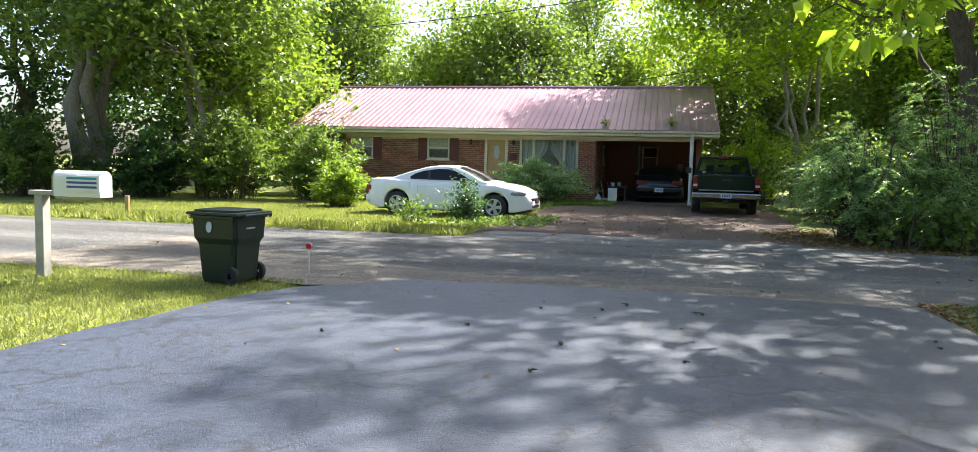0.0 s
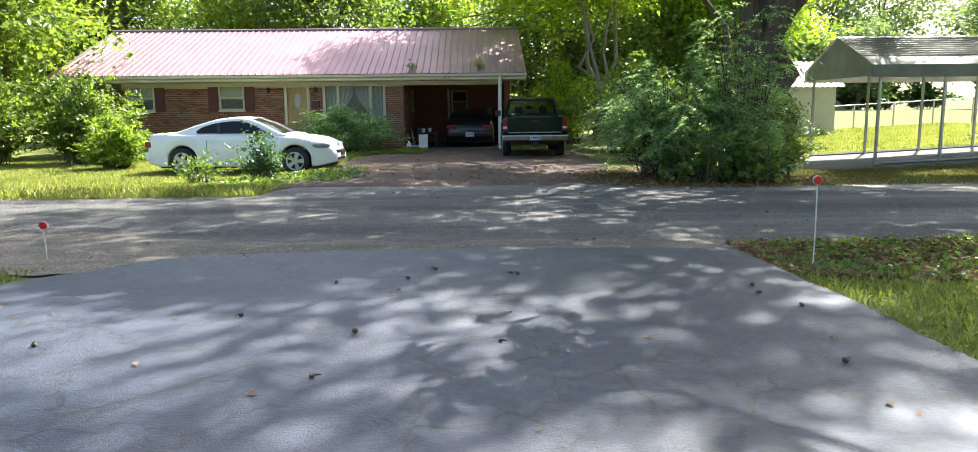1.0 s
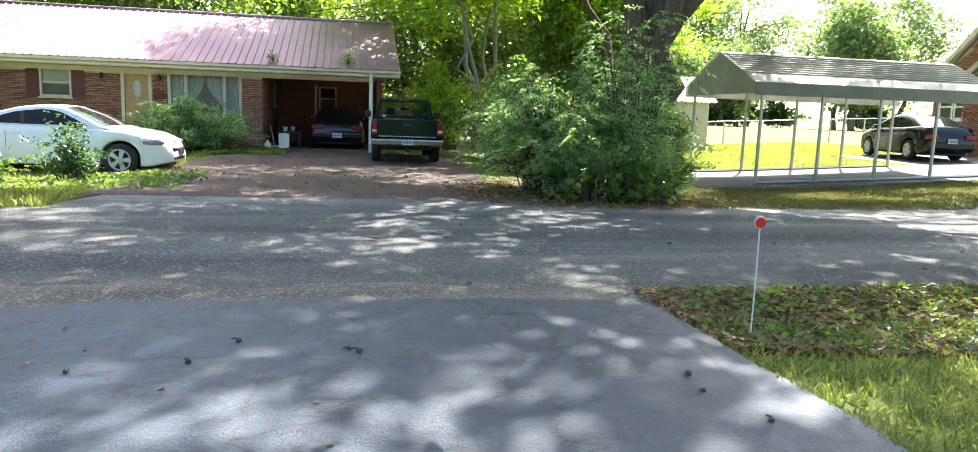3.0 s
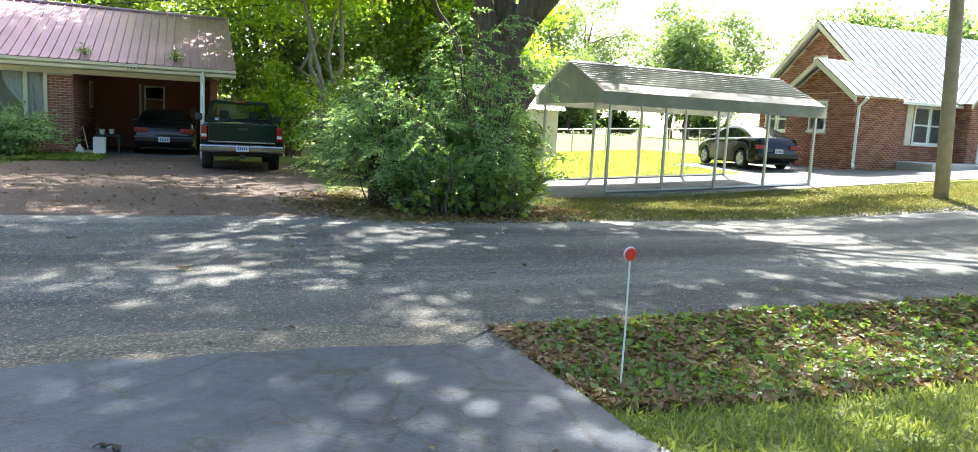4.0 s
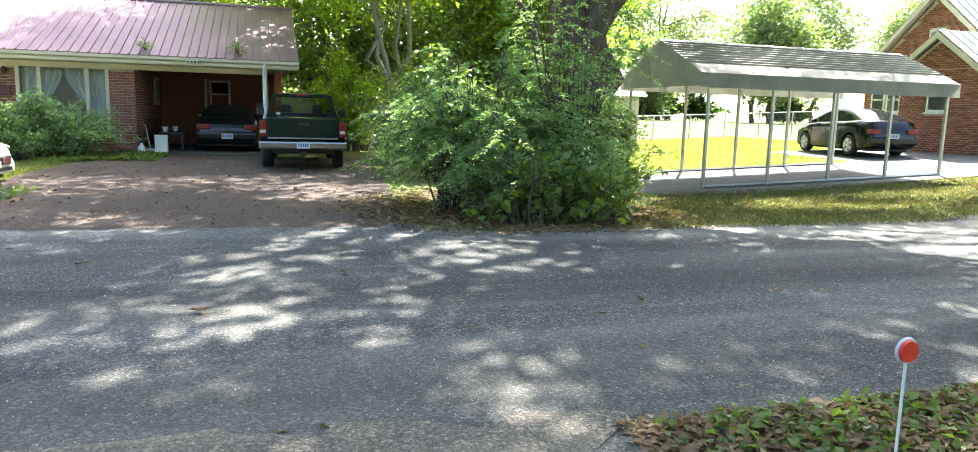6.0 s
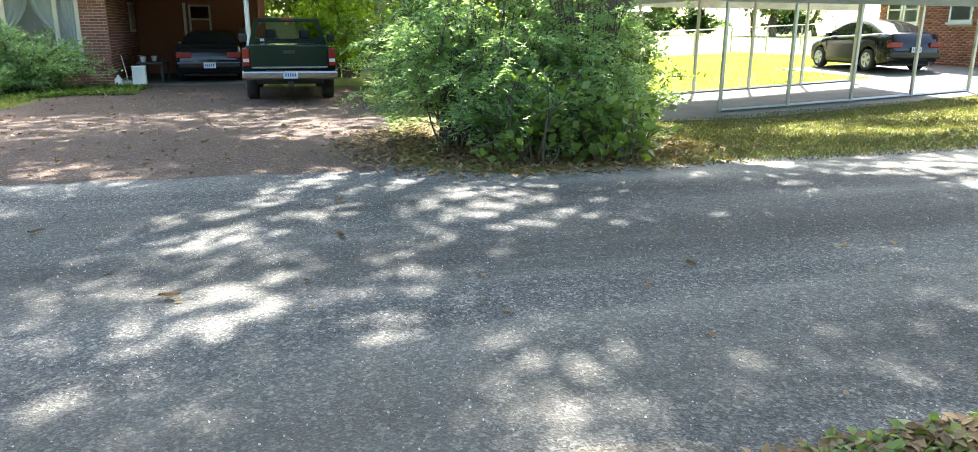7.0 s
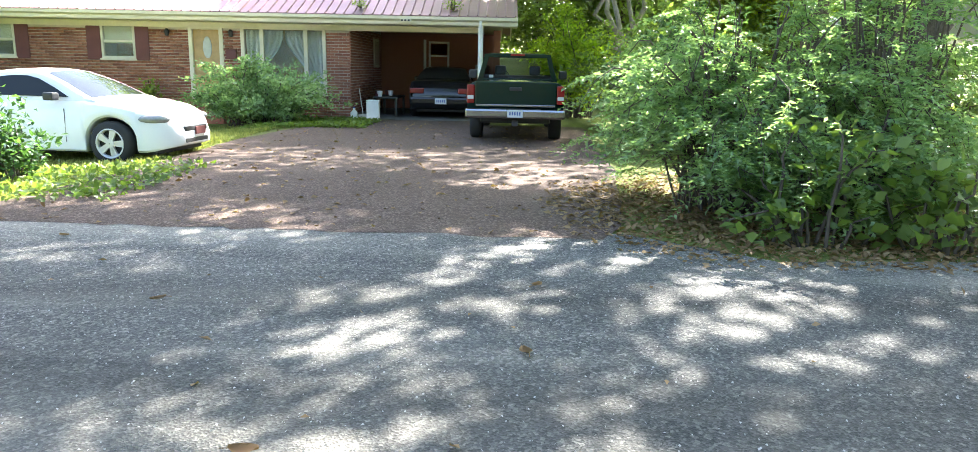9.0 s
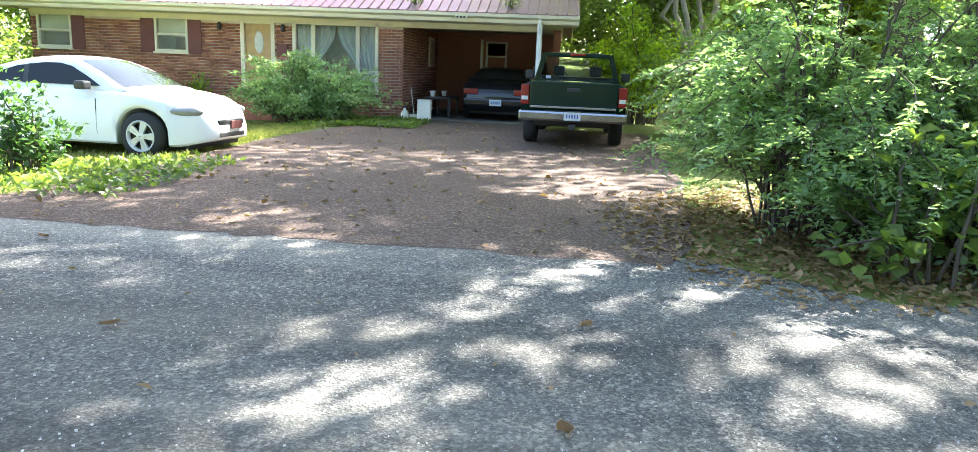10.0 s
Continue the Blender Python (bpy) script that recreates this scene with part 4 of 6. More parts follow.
def car_shell(parent, L, W, zb, top, plan, axles, r, material, name="body"):
    """The lower body: sections from nose to tail with arches cut over the wheels. top and plan are (x, value) lines."""
    xs = sorted({*np.linspace(-L / 2, L / 2, 46), *[a + r * 1.18 * c for a in axles for c in (-1, -0.98, -0.9, -0.75, -0.5, -0.2, 0, 0.2, 0.5, 0.75, 0.9, 0.98, 1)]})
    bm, rows = bmesh.new(), []
    for x in xs:
        zt = float(np.interp(x, [p[0] for p in top], [p[1] for p in top]))
        w = float(np.interp(x, [p[0] for p in plan], [p[1] for p in plan])) * W / 2
        lo = zb + 0.10 * max(0, abs(x) - L * 0.42) / (L * 0.08)
        for a in axles:
            if abs(x - a) < r * 1.18:
                lo = max(lo, r + math.sqrt((r * 1.18) ** 2 - (x - a) ** 2))
        lo = min(lo, zt - 0.12)
        m1, m2 = lo + (zt - lo) * 0.35, lo + (zt - lo) * 0.78
        sec = [(0, lo), (w * 0.95, lo), (w * 0.985, lo + 0.03), (w, m1), (w * 0.985, m2), (w * 0.93, zt - 0.035), (w * 0.86, zt - 0.005), (w * 0.5, zt + 0.012), (0, zt + 0.018)]
        full = sec + [(-y, z) for y, z in sec[-2:0:-1]]
        rows.append([bm.verts.new((x, y, z)) for y, z in full])
    n = len(rows[0])
    for a, b in zip(rows, rows[1:]):
        for j in range(n):
            bm.faces.new((a[j], a[(j + 1) % n], b[(j + 1) % n], b[j]))
    bm.faces.new(rows[0][::-1])
    bm.faces.new(rows[-1])
    bmesh.ops.recalc_face_normals(bm, faces=bm.faces)
    for a, b in zip(rows, rows[1:]):
        for j in (0, 1, 2, n - 2, n - 1):
            bm.edges.get((a[j], b[j])).smooth = False
    ob = part(name, bm, material, parent, smooth=True)
    return ob


def glasshouse(parent, W, z0, z1, xs, wb, wt, material, pillars, glass=M_TINT):
    """Glass all round with a painted roof and painted pillars. xs: rear base, rear top, front top, front base."""
    rb, rt, ft, fb = xs
    b, t = W / 2 * wb, W / 2 * wt

    def side(x, f, s, out=0.0):
        return Vector((x, s * (b + (t - b) * f + out), z0 + (z1 - 0.04 - z0) * f))
    bm, rows = bmesh.new(), []
    for x, f in ((rb, 0.0), (rb + (rt - rb) * 0.5, 0.55), (rt, 1.0), ((rt + ft) / 2, 1.0), (ft, 1.0), (ft + (fb - ft) * 0.5, 0.55), (fb, 0.0)):
        zt = z0 + (z1 - z0) * f
        yt = b + (t - b) * f
        rows.append([bm.verts.new(p) for p in ((x, b, z0 - 0.02), (x, yt, max(z0 - 0.01, zt - 0.04)), (x, yt * 0.8, zt), (x, 0, zt + 0.015 * f), (x, -yt * 0.8, zt), (x, -yt, max(z0 - 0.01, zt - 0.04)), (x, -b, z0 - 0.02))])
    for a, c in zip(rows, rows[1:]):
        for j in range(6):
            bm.faces.new((a[j], a[j + 1], c[j + 1], c[j]))
    bmesh.ops.recalc_face_normals(bm, faces=bm.faces)
    part("glass", bm, glass, parent, "dark tinted glass" if glass == M_TINT else "clear green-tinted glass").visible_shadow = glass == M_TINT
    bm, rows = bmesh.new(), []
    for i in range(9):
        x = rt - 0.06 + (ft - rt + 0.12) * i / 8
        bow = 0.02 * math.sin(math.pi * i / 8)
        rows.append([bm.verts.new((x, y * t * 1.03, z1 + h + bow)) for y, h in ((1, -0.07), (0.97, -0.02), (0.75, 0.012), (0, 0.03), (-0.75, 0.012), (-0.97, -0.02), (-1, -0.07))])
    for a, c in zip(rows, rows[1:]):
        for j in range(6):
            bm.faces.new((a[j], a[j + 1], c[j + 1], c[j]))
    bmesh.ops.recalc_face_normals(bm, faces=bm.faces)
    part("roof", bm, material, parent, smooth=True)
    for x0, x1, x2, x3, mm in pillars:
        for s in (1, -1):
            bm = bmesh.new()
            vs = [bm.verts.new(p) for p in (side(x0, 0, s, 0.012), side(x1, 0, s, 0.012), side(x2, 1, s, 0.012), side(x3, 1, s, 0.012))]
            bm.faces.new(vs if s < 0 else vs[::-1])
            bmesh.ops.solidify(bm, geom=bm.faces[:], thickness=0.02)
            part("pillar", bm, mm, parent)


def cabin(parent, W, z0, H, profile, wb, wt, paint, windows, screens, glass):
    """A rounded passenger cabin along a roof line, with inset-looking glass set flush on its sides and ends."""
    px = np.array([p[0] for p in profile])
    pz = np.array([p[1] for p in profile])

    def roof_z(x):
        fine = np.linspace(px[0], px[-1], 81)
        z = np.interp(fine, px, pz)
        for _ in range(3):
            z[1:-1] = (z[:-2] + 2 * z[1:-1] + z[2:]) / 4
        return float(np.interp(x, fine, z))

    def half(z):
        f = min(1.0, max(0.0, (z - z0) / (H - z0)))
        return W / 2 * (wb + (wt - wb) * f ** 1.25)

    def section(x, out=0.0):
        zt = roof_z(x) + out
        h = max(zt - z0, 0.01)
        side = [(half(z0 + h * f) + out, z0 + (h - 0.05) * f if h > 0.06 else z0 + h * f) for f in (0, 0.3, 0.6, 0.85)]
        side += [(half(zt) * 0.985 + out, zt - min(0.035, h * 0.3)), (half(zt) * 0.93, zt - min(0.010, h * 0.1)), (half(zt) * 0.7, zt + 0.008), (half(zt) * 0.35, zt + 0.016)]
        return side, zt + 0.02
    bm, rows = bmesh.new(), []
    for x in np.linspace(px[0], px[-1], 33):
        side, zm = section(x)
        rows.append([bm.verts.new((x, y, z)) for y, z in side + [(0, zm)] + [(-y, z) for y, z in side[::-1]]])
    for a, c in zip(rows, rows[1:]):
        for j in range(len(a) - 1):
            bm.faces.new((a[j], a[j + 1], c[j + 1], c[j]))
    bmesh.ops.recalc_face_normals(bm, faces=bm.faces)
    part("cabin", bm, paint, parent, smooth=True)
    for name, outline in windows:
        for s in (1, -1):
            bm = bmesh.new()
            vs = [bm.verts.new((x, s * (half(z) + 0.007), z)) for x, z in outline]
            f = bm.faces.new(vs)
            bmesh.ops.triangulate(bm, faces=[f])
            bmesh.ops.solidify(bm, geom=bm.faces[:], thickness=0.006)
            bmesh.ops.recalc_face_normals(bm, faces=bm.faces)
            part(name, bm, M_DARK if name == "pillar" else glass, parent, "" if name == "pillar" else "dark tinted side window")
    for name, xa, xb in screens:
        bm, rows = bmesh.new(), []
        for x in np.linspace(xa, xb, 9):
            side, zm = section(x, 0.006)
            line = side[5:] + [(0, zm)]
            rows.append([bm.verts.new((x, y, z)) for y, z in line + [(-y, z) for y, z in line[-2::-1]]])
        for a, c in zip(rows, rows[1:]):
            for j in range(len(a) - 1):
                bm.faces.new((a[j], a[j + 1], c[j + 1], c[j]))
        bmesh.ops.recalc_face_normals(bm, faces=bm.faces)
        part(name, bm, glass, parent, "sloping car glass", smooth=True)


def plate(parent, x, y, z, out, w=0.30, h=0.15):
    """A number plate with plain bars for its writing; out is the x direction it faces."""
    p = part("number_plate", boxed(x - 0.008, x + 0.008, y - w / 2, y + w / 2, z - h / 2, z + h / 2, 0.003), M_PLATE, parent, "white number plate with blue bars")
    a = x + out * 0.010
    for k in range(5):
        part("bar", boxed(a - 0.002, a + 0.002, y - w * 0.36 + k * w * 0.16, y - w * 0.36 + k * w * 0.16 + w * 0.09, z - h * 0.22, z + h * 0.22), M_BLUE, p)


def saloon(name, m, L, W, H, axles, r, belt, top, plan, profile, paint, label, windows, screens, mirror_x, spokes=5):
    t = empty(name, m, label, "car")
    car_shell(t, L, W, 0.20, top, plan, axles, r, paint)
    part("underbody", boxed(-L * 0.44, L * 0.44, -W * 0.38, W * 0.38, 0.16, 0.55, 0.03), M_DARK, t)
    cabin(t, W, belt - 0.03, H, profile, 0.90, 0.64, paint, windows, screens, M_TINT)
    for a in axles:
        for s in (1, -1):
            wheel(t, a, s * (W / 2 - 0.11), r, s, 0.21, spokes)
    for s in (1, -1):
        part("mirror", boxed(mirror_x - 0.09, mirror_x + 0.08, s * (W / 2 + 0.04) - 0.08, s * (W / 2 + 0.04) + 0.08, belt - 0.02, belt + 0.10, 0.03), paint if paint != M_CARW else M_DARK, t)
        bm = bmesh.new()
        bmesh.ops.create_uvsphere(bm, u_segments=16, v_segments=8, radius=1.0, matrix=Matrix.Translation((L / 2 - 0.34, s * W * 0.372, 0.70)) @ Matrix.Rotation(radians(-26 * s), 4, "Z") @ Matrix.Diagonal((0.26, 0.080, 0.075, 1)))
        part("headlight", bm, M_HEAD, t, "clear headlight lens", smooth=True)
        part("tail_light", boxed(-L / 2 - 0.012, -L / 2 + 0.16, s * W * 0.35 - 0.18, s * W * 0.35 + 0.18, belt - 0.30, belt - 0.16, 0.02), M_RED, t, "red tail light")
        part("door_handle", boxed(-0.62, -0.46, s * (W / 2 - 0.008) - 0.02, s * (W / 2 - 0.008) + 0.02, belt - 0.17, belt - 0.13, 0.008), paint, t)
        part("door_seam", boxed(-0.753, -0.748, s * (W / 2 - 0.008) - 0.008, s * (W / 2 - 0.008) + 0.008, 0.34, belt - 0.12), M_DARK, t)
        part("door_seam", boxed(mirror_x + 0.147, mirror_x + 0.152, s * (W / 2 - 0.008) - 0.008, s * (W / 2 - 0.008) + 0.008, 0.34, belt - 0.14), M_DARK, t)
    part("grille", boxed(L / 2 - 0.10, L / 2 + 0.006, -0.34, 0.34, 0.50, 0.58, 0.02), M_DARK, t)
    part("lower_grille", boxed(L / 2 - 0.12, L / 2 + 0.004, -0.36, 0.36, 0.32, 0.40, 0.02), M_DARK, t)
    part("rear_bumper", boxed(-L / 2 - 0.03, -L / 2 + 0.15, -W * 0.45, W * 0.45, 0.36, 0.56, 0.05), paint, t)
    plate(t, -L / 2 - 0.04, 0, 0.62 if L < 4.45 else 0.46, -1)
    return t


coupe = saloon("coupe", pose(-3.74, 19.40, float(ground_z(-4, 19.6)) - 0.005, 0, 0, -6.0) @ Matrix.Scale(0.955, 4), 4.75, 1.80, 1.41, (-1.40, 1.46), 0.335, 0.98,
               [(-2.37, 0.60), (-2.35, 0.95), (-2.25, 1.01), (-1.75, 1.03), (-1.0, 1.00), (0.75, 0.965), (1.05, 0.975), (1.5, 0.94), (1.9, 0.87), (2.15, 0.78), (2.3, 0.66), (2.37, 0.5)],
               [(-2.4, 0.80), (-2.2, 0.93), (-1.4, 1.0), (1.4, 1.0), (1.85, 0.92), (2.15, 0.76), (2.37, 0.48)],
               [(-1.85, 0.98), (-1.5, 1.09), (-1.1, 1.23), (-0.7, 1.345), (-0.35, 1.395), (0.0, 1.405), (0.3, 1.37), (0.65, 1.24), (1.0, 1.07), (1.25, 0.95)], M_CARW,
               "white two-door coupe with dark windows, parked on the lawn",
               [("side_window", [(-1.02, 1.02), (-1.04, 1.08), (-0.9, 1.17), (-0.65, 1.25), (-0.55, 1.265), (-0.50, 1.02)]), ("pillar", [(-0.50, 1.01), (-0.55, 1.265), (-0.47, 1.28), (-0.42, 1.01)]),
                ("side_window", [(-0.42, 1.015), (-0.47, 1.28), (-0.2, 1.31), (0.05, 1.31), (0.25, 1.27), (0.55, 1.14), (0.80, 1.01)])],
               [("windscreen", 0.32, 1.14), ("rear_window", -1.55, -0.72)], 0.62)
part("front_plate", boxed(2.37, 2.40, -0.05, 0.25, 0.44, 0.56, 0.005), M_SHUTTER, coupe, "dark red front plate")
saloon("parked_car", pose(1.62, 29.75, 0.02, 0, 0, 90), 4.7, 1.79, 1.34, (-1.32, 1.38), 0.32, 0.95,
       [(-2.35, 0.6), (-2.32, 0.90), (-2.2, 0.97), (-1.5, 0.99), (0.9, 0.93), (1.8, 0.8), (2.25, 0.66), (2.35, 0.5)],
       [(-2.35, 0.84), (-2.1, 0.96), (-1.2, 1.0), (1.4, 1.0), (2.1, 0.9), (2.35, 0.7)],
       [(-1.8, 0.93), (-1.3, 1.12), (-0.8, 1.29), (-0.3, 1.34), (0.2, 1.32), (0.6, 1.18), (1.15, 0.93)], M_CARB, "black saloon car parked inside the carport",
       [("side_window", [(-1.0, 0.98), (-0.8, 1.17), (-0.3, 1.25), (0.15, 1.24), (0.5, 1.12), (0.75, 0.98)])], [("windscreen", 0.25, 1.08), ("rear_window", -1.6, -0.7)], 0.6)
saloon("sedan", pose(20.95, 25.1, float(ground_z(20.9, 25.0)) + 0.02, 0, 0, 80), 4.35, 1.72, 1.47, (-1.23, 1.28), 0.31, 0.98,
       [(-2.17, 0.6), (-2.15, 0.98), (-2.05, 1.06), (-1.6, 1.08), (0.9, 0.99), (1.6, 0.86), (2.05, 0.7), (2.17, 0.5)],
       [(-2.17, 0.80), (-1.9, 0.94), (-1.1, 1.0), (1.2, 1.0), (1.9, 0.9), (2.17, 0.66)],
       [(-1.95, 1.02), (-1.5, 1.18), (-1.0, 1.36), (-0.5, 1.45), (0.0, 1.46), (0.4, 1.39), (0.9, 1.18), (1.4, 0.95)], M_CARB, "glossy black four-door sedan parked beyond the carport",
       [("side_window", [(-1.2, 1.06), (-1.0, 1.23), (-0.6, 1.34), (-0.25, 1.36), (-0.25, 1.03)]), ("side_window", [(-0.19, 1.03), (-0.19, 1.36), (0.1, 1.36), (0.4, 1.28), (0.75, 1.11), (0.85, 1.02)])],
       [("windscreen", 0.4, 1.32), ("rear_window", -1.75, -0.95)], 0.75)


def pickup():
    t = empty("pickup_truck", pose(3.52, 24.05, 0.0, 0, 0, 88) @ Matrix.Scale(0.925, 4), "dark green pickup truck with a chrome rear bumper", "truck")
    L, W, r = 5.5, 1.96, 0.38
    car_shell(t, L, W, 0.48, [(-2.75, 1.19), (0.35, 1.20), (1.45, 1.16), (2.4, 1.08), (2.65, 0.95), (2.75, 0.7)], [(-2.75, 0.97), (-2.4, 1.0), (2.2, 1.0), (2.75, 0.85)], (-1.55, 1.85), r, M_CARG)
    part("underbody", boxed(-2.5, 2.4, -0.7, 0.7, 0.38, 0.62, 0.03), M_DARK, t)
    glasshouse(t, W, 1.18, 1.78, (-0.25, -0.08, 0.85, 1.5), 0.92, 0.76, M_CARG, [(-0.27, -0.12, 0.02, -0.14, M_CARG), (1.4, 1.52, 0.9, 0.78, M_CARG), (0.25, 0.36, 0.36, 0.27, M_CARG)], M_SEETHROUGH)
    bm = bmesh.new()
    for s in (1, -1):
        prism(bm, [(s * 0.91, 1.17), (s * 0.74, 1.78), (s * 0.64, 1.78), (s * 0.80, 1.17)], 0, -0.30, -0.20)
    box(bm, -0.29, -0.19, -0.66, 0.66, 1.70, 1.79, 0.015)
    box(bm, -0.30, -0.20, -0.81, 0.81, 1.15, 1.24, 0.015)
    part("cab_back", bm, M_CARG, t, "dark green frame round the rear window")
    bm = bmesh.new()
    box(bm, 0.80, 0.92, -0.72, 0.72, 1.71, 1.79, 0.02)
    box(bm, 1.30, 1.50, -0.88, 0.88, 1.15, 1.27, 0.02)
    part("windscreen_frame", bm, M_DARK, t)
    part("steering_wheel", lathe(bmesh.new(), [(0.17, 0.0), (0.19, 0.012), (0.19, -0.012), (0.17, 0.0)], 20, 2), M_DARK, t).matrix_basis = pose(1.05, 0.40, 1.24, 0, -65, 0)
    part("brake_lamp", boxed(-0.315, -0.285, -0.16, 0.16, 1.74, 1.78, 0.008), M_RED, t)
    part("tailgate", boxed(-2.79, -2.73, -0.80, 0.80, 0.72, 1.21, 0.025), M_CARG, t, "dark green tailgate")
    part("tailgate_handle", boxed(-2.81, -2.78, -0.12, 0.12, 1.03, 1.10, 0.012), M_DARK, t)
    part("trim_strip", boxed(-2.802, -2.785, -0.78, 0.78, 0.725, 0.765, 0.006), M_CHROME, t)
    b = part("rear_bumper", boxed(-2.95, -2.76, -0.98, 0.98, 0.50, 0.68, 0.04), M_CHROME, t, "chrome rear bumper")
    part("step_pad", boxed(-2.94, -2.78, -0.5, 0.5, 0.678, 0.69), M_DARK, b)
    plate(t, -2.965, 0, 0.60, -1)
    part("tow_hitch", boxed(-3.0, -2.7, -0.06, 0.06, 0.36, 0.45, 0.01), M_DARK, t)
    for s in (1, -1):
        k = part("tail_light", boxed(-2.79, -2.66, s * 0.885 - 0.075, s * 0.885 + 0.075, 0.78, 1.14, 0.02), M_RED, t, "red tail light")
        part("reverse_lens", boxed(-2.797, -2.78, s * 0.885 - 0.06, s * 0.885 + 0.06, 0.86, 0.93, 0.005), M_LENS, k)
        part("mirror", boxed(1.0, 1.14, s * 1.10 - 0.10, s * 1.10 + 0.10, 1.22, 1.42, 0.03), M_DARK, t)
        part("headrest", boxed(0.15, 0.27, s * 0.40 - 0.13, s * 0.40 + 0.13, 1.30, 1.52, 0.05), M_DARK, t)
        for a in (-1.55, 1.85):
            wheel(t, a, s * (W / 2 - 0.15), r, s, 0.26, 6)
    part("sticker", boxed(-0.235, -0.222, 0.55, 0.65, 1.25, 1.31), M_PLATE, t)
    return t


pickup()


# ---- things near the road ----
def wheelie_bin():
    z = float(ground_z(-2.4, 6.9))
    t = empty("wheeled_bin", pose(-2.58, 6.82, z, 0, 0, -4) @ Matrix.Diagonal((0.81, 0.84, 1, 1)), "dark green plastic wheeled refuse bin at the kerb", "bin")

    def ring(bm, hx, hy, zz):
        return [bm.verts.new(p) for p in ((-hx, -hy, zz), (hx, -hy, zz), (hx, hy, zz), (-hx, hy, zz))]
    bm = bmesh.new()
    rows = [ring(bm, *q) for q in ((0.235, 0.235, 0.02), (0.245, 0.245, 0.05), (0.275, 0.27, 0.40), (0.315, 0.30, 0.46), (0.325, 0.315, 0.66), (0.345, 0.335, 0.665), (0.345, 0.335, 0.69))]
    for a, b in zip(rows, rows[1:]):
        for j in range(4):
            bm.faces.new((a[j], a[(j + 1) % 4], b[(j + 1) % 4], b[j]))
    bm.faces.new(rows[0][::-1])
    bm.faces.new(rows[-1])
    bmesh.ops.bevel(bm, geom=[e for e in bm.edges if abs(e.verts[0].co.z - e.verts[1].co.z) > 0.02], offset=0.045, segments=3, affect="EDGES")
    part("body", bm, M_BIN, t)
    bm = boxed(-0.36, 0.37, -0.35, 0.35, 0.695, 0.725, 0.012)
    box(bm, -0.30, 0.28, -0.28, 0.28, 0.72, 0.75, 0.025)
    part("lid", bm, M_BIN, t, "dark green domed lid")
    part("handle", tubed([(0.40, -0.26, 0.67), (0.42, -0.26, 0.70), (0.42, 0.26, 0.70), (0.40, 0.26, 0.67)], 0.015), M_BIN, t)
    for s in (-1, 1):
        w = part("wheel", lathe(bmesh.new(), [(0.03, -0.03), (0.09, -0.03), (0.10, 0), (0.09, 0.03), (0.03, 0.03)], 18), M_RUBBER, t)
        w.location = (0.22, s * 0.27, 0.10)
    part("axle", tubed([(0.22, -0.26, 0.1), (0.22, 0.26, 0.1)], 0.012), M_GALV, t)
    bm = bmesh.new()
    bmesh.ops.create_cone(bm, cap_ends=True, segments=20, radius1=0.045, radius2=0.045, depth=0.006, matrix=Matrix.Translation((-0.05, -0.322, 0.58)) @ Matrix.Rotation(radians(86), 4, "X") @ Matrix.Diagonal((0.9, 1.2, 1, 1)))
    part("emblem", bm, M_PLATE, t, "round white emblem")
    part("label_bar", boxed(0.324, 0.334, -0.12, 0.05, 0.56, 0.575), M_PLATE, t)


wheelie_bin()


def mailbox():
    z = float(ground_z(-4.45, 6.4))
    t = empty("mailbox", pose(-4.45, 6.42, z), "white mailbox on a weathered wooden post", "mailbox")
    part("post", boxed(-0.05, 0.05, -0.05, 0.05, -0.1, 0.83, 0.008), M_WOOD, t)
    part("arm", boxed(-0.11, 0.24, -0.06, 0.06, 0.83, 0.875, 0.008), M_WOOD, t)
    part("bracket", boxed(0.20, 0.66, -0.05, 0.05, 0.80, 0.822, 0.006), M_WOOD, t)
    prof = [(-0.085, 0.825), (0.085, 0.825)] + [(0.085 * math.cos(a), 1.0 + 0.085 * math.sin(a)) for a in np.linspace(0, math.pi, 10)]
    part("box", prismed(prof, 0, 0.22, 0.76), M_WHITE, t, "white painted metal box")
    d = part("door", prismed([(y * 1.04, 0.825 + (zz - 0.825) * 1.02) for y, zz in prof], 0, 0.205, 0.22), M_CPROOF, t)
    part("latch", boxed(0.19, 0.206, -0.015, 0.015, 1.04, 1.07), M_GALV, d)
    panel = part("panel", boxed(0.36, 0.765, -0.098, -0.088, 0.88, 1.04, 0.003), M_WHITE, t, "white sign panel with blue bars")
    for k, (h, mm) in enumerate(((1.0, M_TEAL), (0.957, M_BLUE), (0.914, M_BLUE))):
        part("bar", boxed(0.39, 0.735, -0.102, -0.098, h, h + 0.022), mm, panel)


mailbox()


